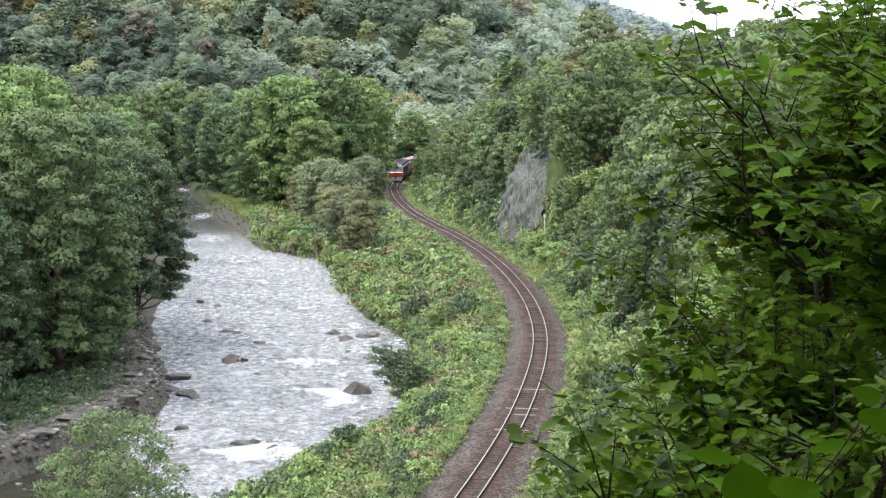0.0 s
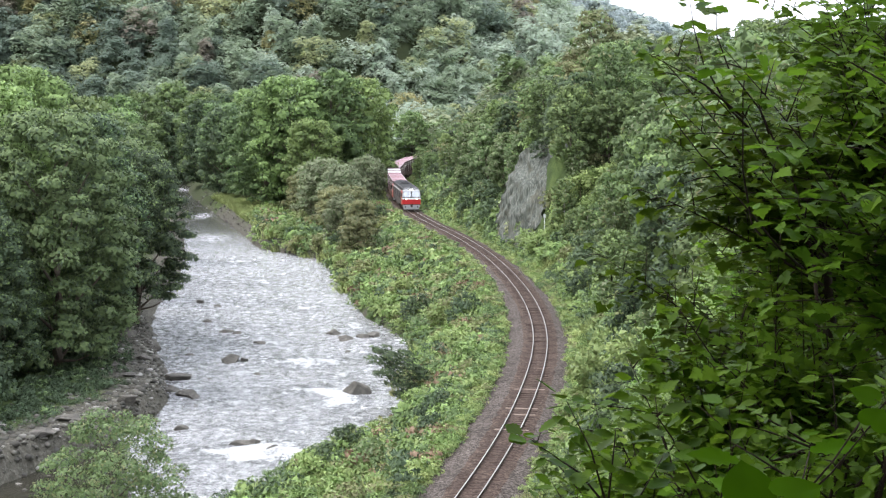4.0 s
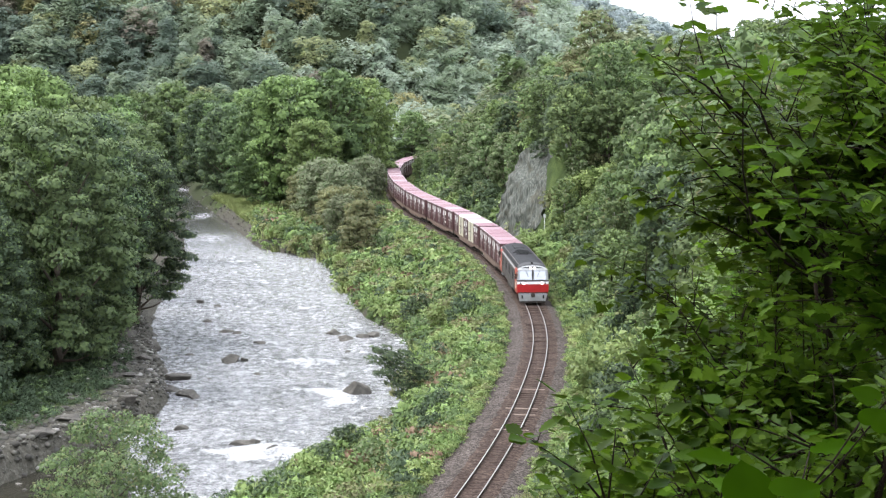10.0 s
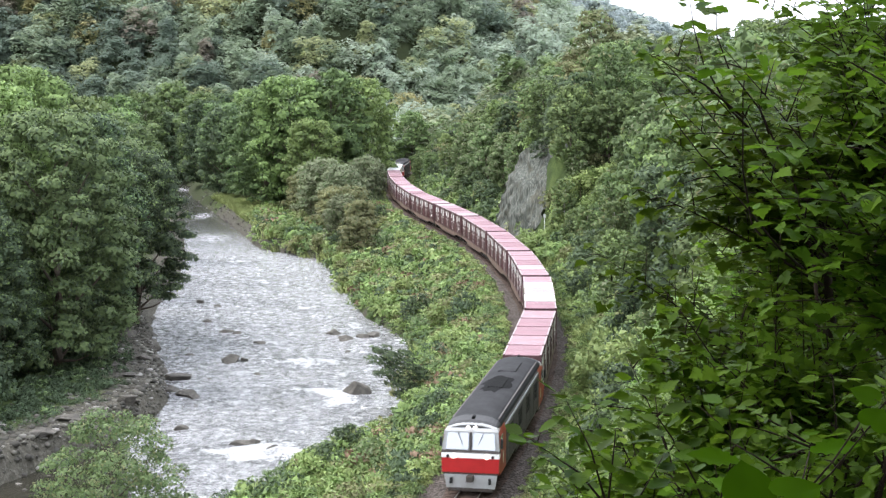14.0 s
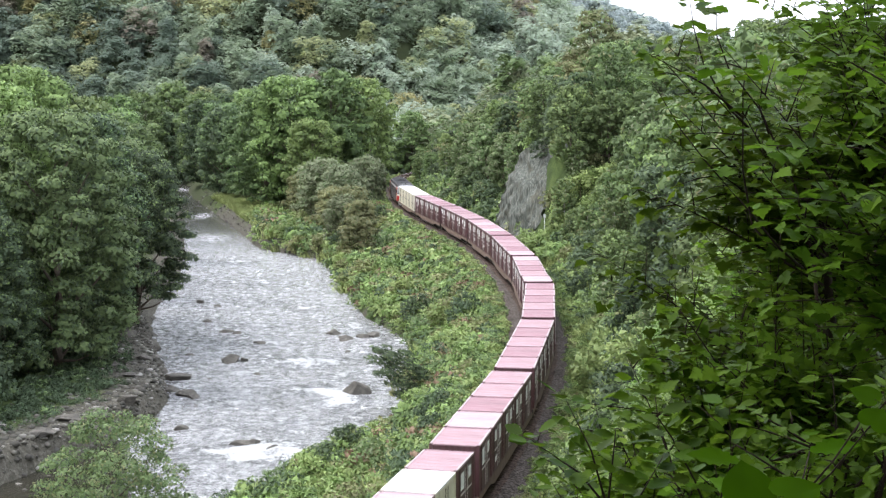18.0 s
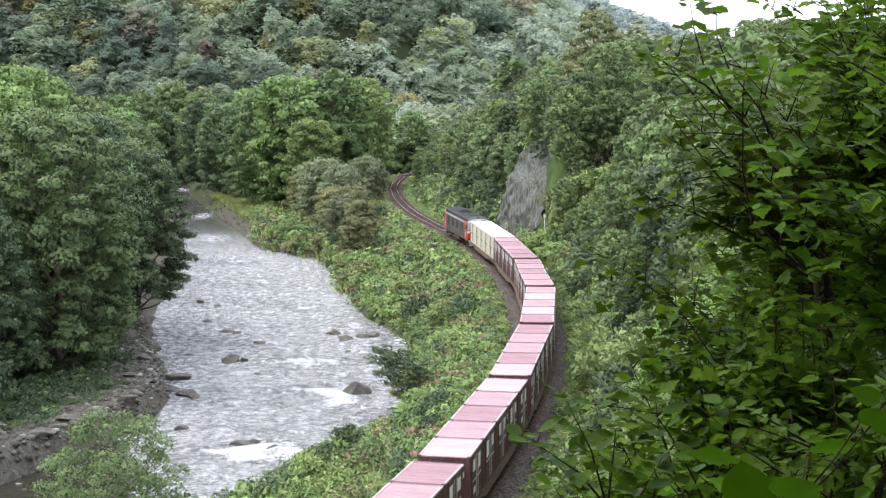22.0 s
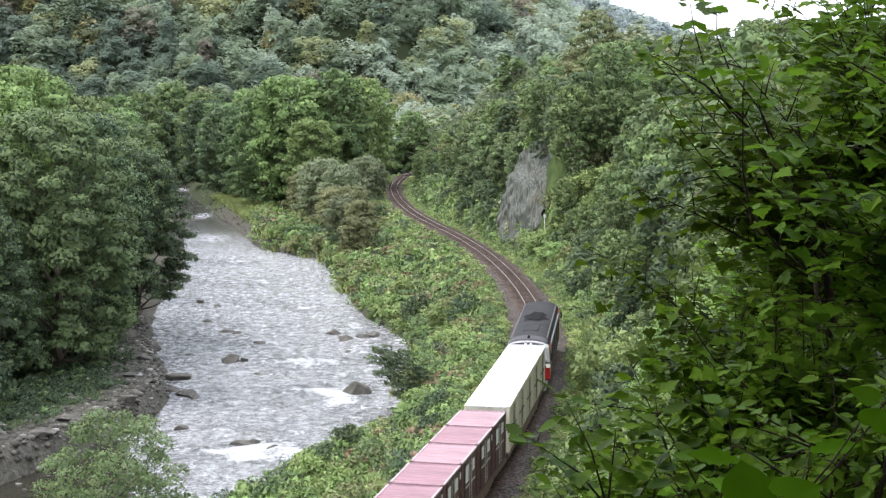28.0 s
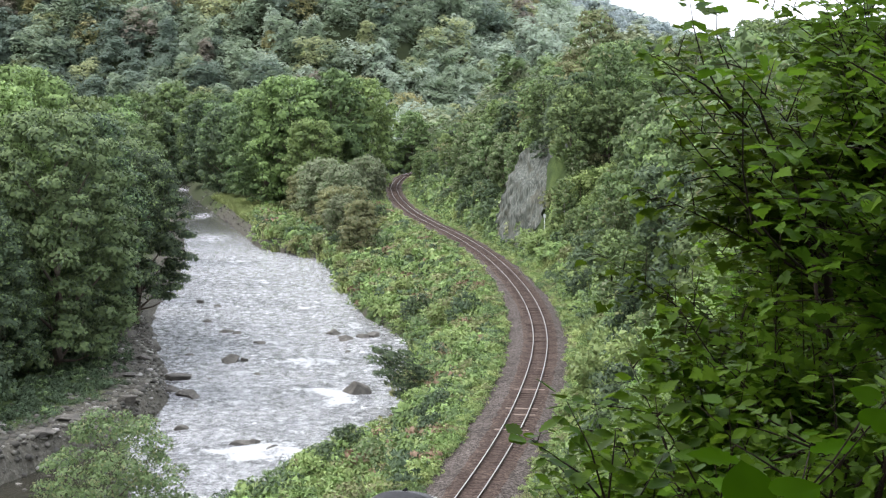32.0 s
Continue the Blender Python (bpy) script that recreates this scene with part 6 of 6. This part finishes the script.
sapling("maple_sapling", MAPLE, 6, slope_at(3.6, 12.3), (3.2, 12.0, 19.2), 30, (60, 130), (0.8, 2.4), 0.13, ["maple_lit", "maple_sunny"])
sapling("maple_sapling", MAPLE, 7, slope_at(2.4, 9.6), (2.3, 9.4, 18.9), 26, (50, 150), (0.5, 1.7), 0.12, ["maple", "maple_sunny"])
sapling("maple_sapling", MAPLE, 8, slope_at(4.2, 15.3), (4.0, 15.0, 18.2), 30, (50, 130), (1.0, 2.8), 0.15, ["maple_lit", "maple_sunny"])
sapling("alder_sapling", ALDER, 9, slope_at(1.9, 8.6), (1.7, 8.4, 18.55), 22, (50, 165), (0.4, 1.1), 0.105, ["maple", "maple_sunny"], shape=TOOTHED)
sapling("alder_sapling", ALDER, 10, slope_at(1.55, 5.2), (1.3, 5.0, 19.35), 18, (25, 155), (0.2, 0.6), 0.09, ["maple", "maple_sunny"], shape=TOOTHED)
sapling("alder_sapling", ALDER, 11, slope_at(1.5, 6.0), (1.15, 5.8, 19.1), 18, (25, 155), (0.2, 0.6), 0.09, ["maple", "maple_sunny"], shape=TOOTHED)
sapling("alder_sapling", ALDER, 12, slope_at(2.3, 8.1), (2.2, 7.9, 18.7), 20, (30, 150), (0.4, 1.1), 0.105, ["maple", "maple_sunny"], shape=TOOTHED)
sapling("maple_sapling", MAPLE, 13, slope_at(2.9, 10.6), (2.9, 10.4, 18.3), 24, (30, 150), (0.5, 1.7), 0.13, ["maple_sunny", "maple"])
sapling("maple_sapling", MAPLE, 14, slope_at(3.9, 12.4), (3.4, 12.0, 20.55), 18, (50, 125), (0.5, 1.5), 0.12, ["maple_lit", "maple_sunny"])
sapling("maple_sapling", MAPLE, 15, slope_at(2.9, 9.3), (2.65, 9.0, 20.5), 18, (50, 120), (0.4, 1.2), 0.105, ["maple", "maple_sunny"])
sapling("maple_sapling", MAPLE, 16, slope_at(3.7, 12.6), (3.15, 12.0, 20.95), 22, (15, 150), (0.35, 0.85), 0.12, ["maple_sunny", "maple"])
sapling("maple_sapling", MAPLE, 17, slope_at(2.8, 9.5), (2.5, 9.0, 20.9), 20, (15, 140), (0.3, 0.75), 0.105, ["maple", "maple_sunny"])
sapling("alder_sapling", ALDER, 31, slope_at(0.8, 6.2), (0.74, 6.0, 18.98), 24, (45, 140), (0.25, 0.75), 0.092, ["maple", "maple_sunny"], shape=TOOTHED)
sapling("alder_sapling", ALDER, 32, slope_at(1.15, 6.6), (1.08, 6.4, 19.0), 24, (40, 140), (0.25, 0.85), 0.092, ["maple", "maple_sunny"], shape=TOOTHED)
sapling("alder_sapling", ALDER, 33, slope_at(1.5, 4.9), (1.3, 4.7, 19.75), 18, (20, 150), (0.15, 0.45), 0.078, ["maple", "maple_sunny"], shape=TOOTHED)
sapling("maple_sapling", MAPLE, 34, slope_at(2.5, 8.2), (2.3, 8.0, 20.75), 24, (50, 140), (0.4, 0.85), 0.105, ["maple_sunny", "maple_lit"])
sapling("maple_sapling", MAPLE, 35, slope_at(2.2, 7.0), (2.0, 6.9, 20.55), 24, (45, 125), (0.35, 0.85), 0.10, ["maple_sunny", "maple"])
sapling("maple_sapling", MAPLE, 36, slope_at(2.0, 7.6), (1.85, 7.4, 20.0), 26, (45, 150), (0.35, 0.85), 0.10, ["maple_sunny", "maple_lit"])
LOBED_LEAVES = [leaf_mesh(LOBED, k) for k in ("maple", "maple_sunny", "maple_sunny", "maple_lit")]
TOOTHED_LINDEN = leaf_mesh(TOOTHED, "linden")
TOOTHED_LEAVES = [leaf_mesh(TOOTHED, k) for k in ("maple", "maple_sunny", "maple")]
HEART_LEAVES = [leaf_mesh(HEART, "linden")]
nearest_sapling("maple_sapling", "slender maple sapling with dark twigs and lobed leaves", 21, slope_at(1.75, 6.5),
                [[(1.56, 6.45, 20.29), (1.48, 6.49, 20.62), (1.33, 6.52, 20.94), (1.2, 6.54, 21.11), (1.15, 6.56, 21.25), (1.15, 6.57, 21.34)], [(1.35, 6.41, 20.84), (1.31, 6.43, 20.95), (1.33, 6.44, 21.11)],
                 [(1.45, 6.5, 20.3), (1.32, 6.57, 20.44), (1.28, 6.6, 20.68), (1.28, 6.63, 21.01), (1.3, 6.65, 21.16)], [(1.3, 6.6, 20.86), (1.24, 6.73, 20.94), (1.13, 6.75, 21.13), (1.09, 6.76, 21.27), (1.07, 6.78, 21.4)],
                 [(1.28, 6.6, 20.9), (1.12, 6.64, 21.04), (1.01, 6.64, 21.1), (0.88, 6.65, 21.17)], [(1.5, 6.4, 20.28), (1.37, 6.26, 20.38), (1.23, 6.28, 20.55), (1.08, 6.3, 20.72), (0.97, 6.32, 20.86), (0.85, 6.34, 21.06)],
                 [(1.56, 6.45, 20.29), (1.58, 6.78, 20.52), (1.63, 6.81, 20.82), (1.72, 6.84, 21.02)]], LOBED_LEAVES, 0.06, 0.075)
nearest_sapling("maple_sapling", "slender maple sapling with dark twigs and lobed leaves", 22, slope_at(2.3, 5.9),
                [[(2.1, 5.7, 20.5), (1.71, 5.62, 20.96), (1.59, 5.63, 21.06), (1.45, 5.64, 21.14), (1.34, 5.65, 21.21)], [(2.1, 5.7, 20.5), (1.8, 5.8, 20.7), (1.6, 5.9, 20.8), (1.45, 5.95, 20.82)]], LOBED_LEAVES, 0.055, 0.07)
nearest_sapling("alder_sapling", "small alder sapling with broad toothed dark leaves", 23, slope_at(0.62, 5.0),
                [[(0.53, 4.88, 19.69), (0.48, 4.9, 19.87), (0.4, 4.92, 20.03)], [(0.53, 4.88, 19.69), (0.44, 4.89, 19.8), (0.32, 4.9, 19.88), (0.28, 4.9, 19.91)], [(0.53, 4.88, 19.66), (0.56, 4.99, 19.82), (0.57, 5.0, 19.92)],
                 [(0.53, 4.88, 19.6), (0.64, 4.9, 19.72), (0.72, 4.95, 19.84)]], TOOTHED_LEAVES, 0.07, 0.05, 0.0045)
nearest_sapling("alder_sapling", "small alder sapling with broad toothed dark leaves", 24, slope_at(1.0, 5.4),
                [[(0.95, 5.3, 19.5), (0.88, 5.28, 19.67), (0.8, 5.29, 19.82), (0.75, 5.3, 19.89), (0.74, 5.31, 19.97)], [(0.95, 5.3, 19.5), (1.0, 5.25, 19.75), (0.98, 5.2, 19.95)], [(0.95, 5.3, 19.5), (1.1, 5.3, 19.7), (1.22, 5.3, 19.82)]], TOOTHED_LEAVES, 0.068, 0.05, 0.0045)
# the nearest plant, a few large bright leaves low before the viewpoint
herb = new("linden_shoot")
bm = bmesh.new()
tube(bm, [(0.56, 2.5, float(land(np.array([0.56]), np.array([2.5]))[0]) - 0.1), (0.57, 2.48, 19.9), (0.56, 2.42, 20.38)], [0.006, 0.005, 0.003], 6)
part("stem", bm, TWIG, herb, smooth=True)
for (x, y, z), shape_mesh, sc, tilt, roll, turn in [((0.47, 2.30, 20.425), HEART_LEAVES[0], 0.068, 44, 0, 4), ((0.50, 2.22, 20.455), HEART_LEAVES[0], 0.06, 14, 22, -62), ((0.50, 2.55, 20.425), TOOTHED_LINDEN, 0.07, 10, -18, 78),
                                                  ((0.62, 2.56, 20.44), TOOTHED_LINDEN, 0.07, 10, 15, -80), ((0.665, 2.36, 20.53), HEART_LEAVES[0], 0.042, 30, 25, -30), ((0.70, 2.46, 20.55), HEART_LEAVES[0], 0.04, 25, -20, 50)]:
    shared("leaf", shape_mesh, herb, pose(x, y, z, tilt, roll, turn) @ Matrix.Diagonal((sc, sc, sc, 1)))
    bm = bmesh.new()
    tube(bm, [(0.56, 2.42, 20.38), ((0.56 + x) / 2, (2.42 + y) / 2, (20.36 + z) / 2), (x, y, z)], [0.002, 0.0016, 0.0012], 5)
    part("stalk", bm, TWIG, herb, smooth=True)
tagged(herb, "young linden shoot with large bright heart-shaped leaves", "sapling", "saplings by the viewpoint")
for x, y, s, a, k in [(9.5, 44, 0.95, 10, 1), (8.2, 34, 0.9, 80, 0), (11.5, 52, 1.0, 150, 3), (13, 41, 1.0, 200, 1), (6.6, 27, 0.75, 250, 0), (10.2, 62, 0.85, 300, 1), (15.5, 58, 1.05, 20, 0), (9.4, 26, 0.95, 70, 2), (14.0, 70, 0.95, 130, 3), (18, 72, 1.05, 190, 1), (8.4, 54, 0.6, 60, 3), (20, 64, 1.1, 220, 0), (12.0, 30, 1.05, 11, 0), (17, 48, 1.1, 66, 1)]:
    plant(SLOPE[k % 2], USED, x, y, s, a, "leafy young tree on the slope below the viewpoint", group="trees on the slope")

# unseen trees added above and behind the viewpoint, whose canopy shades the slope
for x, y, s, a in [(9.5, 1.5, 0.7, 15), (3.5, -4.5, 0.72, 100), (-7.0, -4.0, 0.72, 200), (1.0, -17.0, 0.8, 50), (14.0, -7.0, 0.8, 140), (-13, -14, 0.8, 20)]:
    plant(SHADE_TREE, USED, x, y, s, a, "unseen tall broadleaf tree added on the slope behind the viewpoint for shade", group="trees behind the viewpoint")


build_sleepers()
motions()
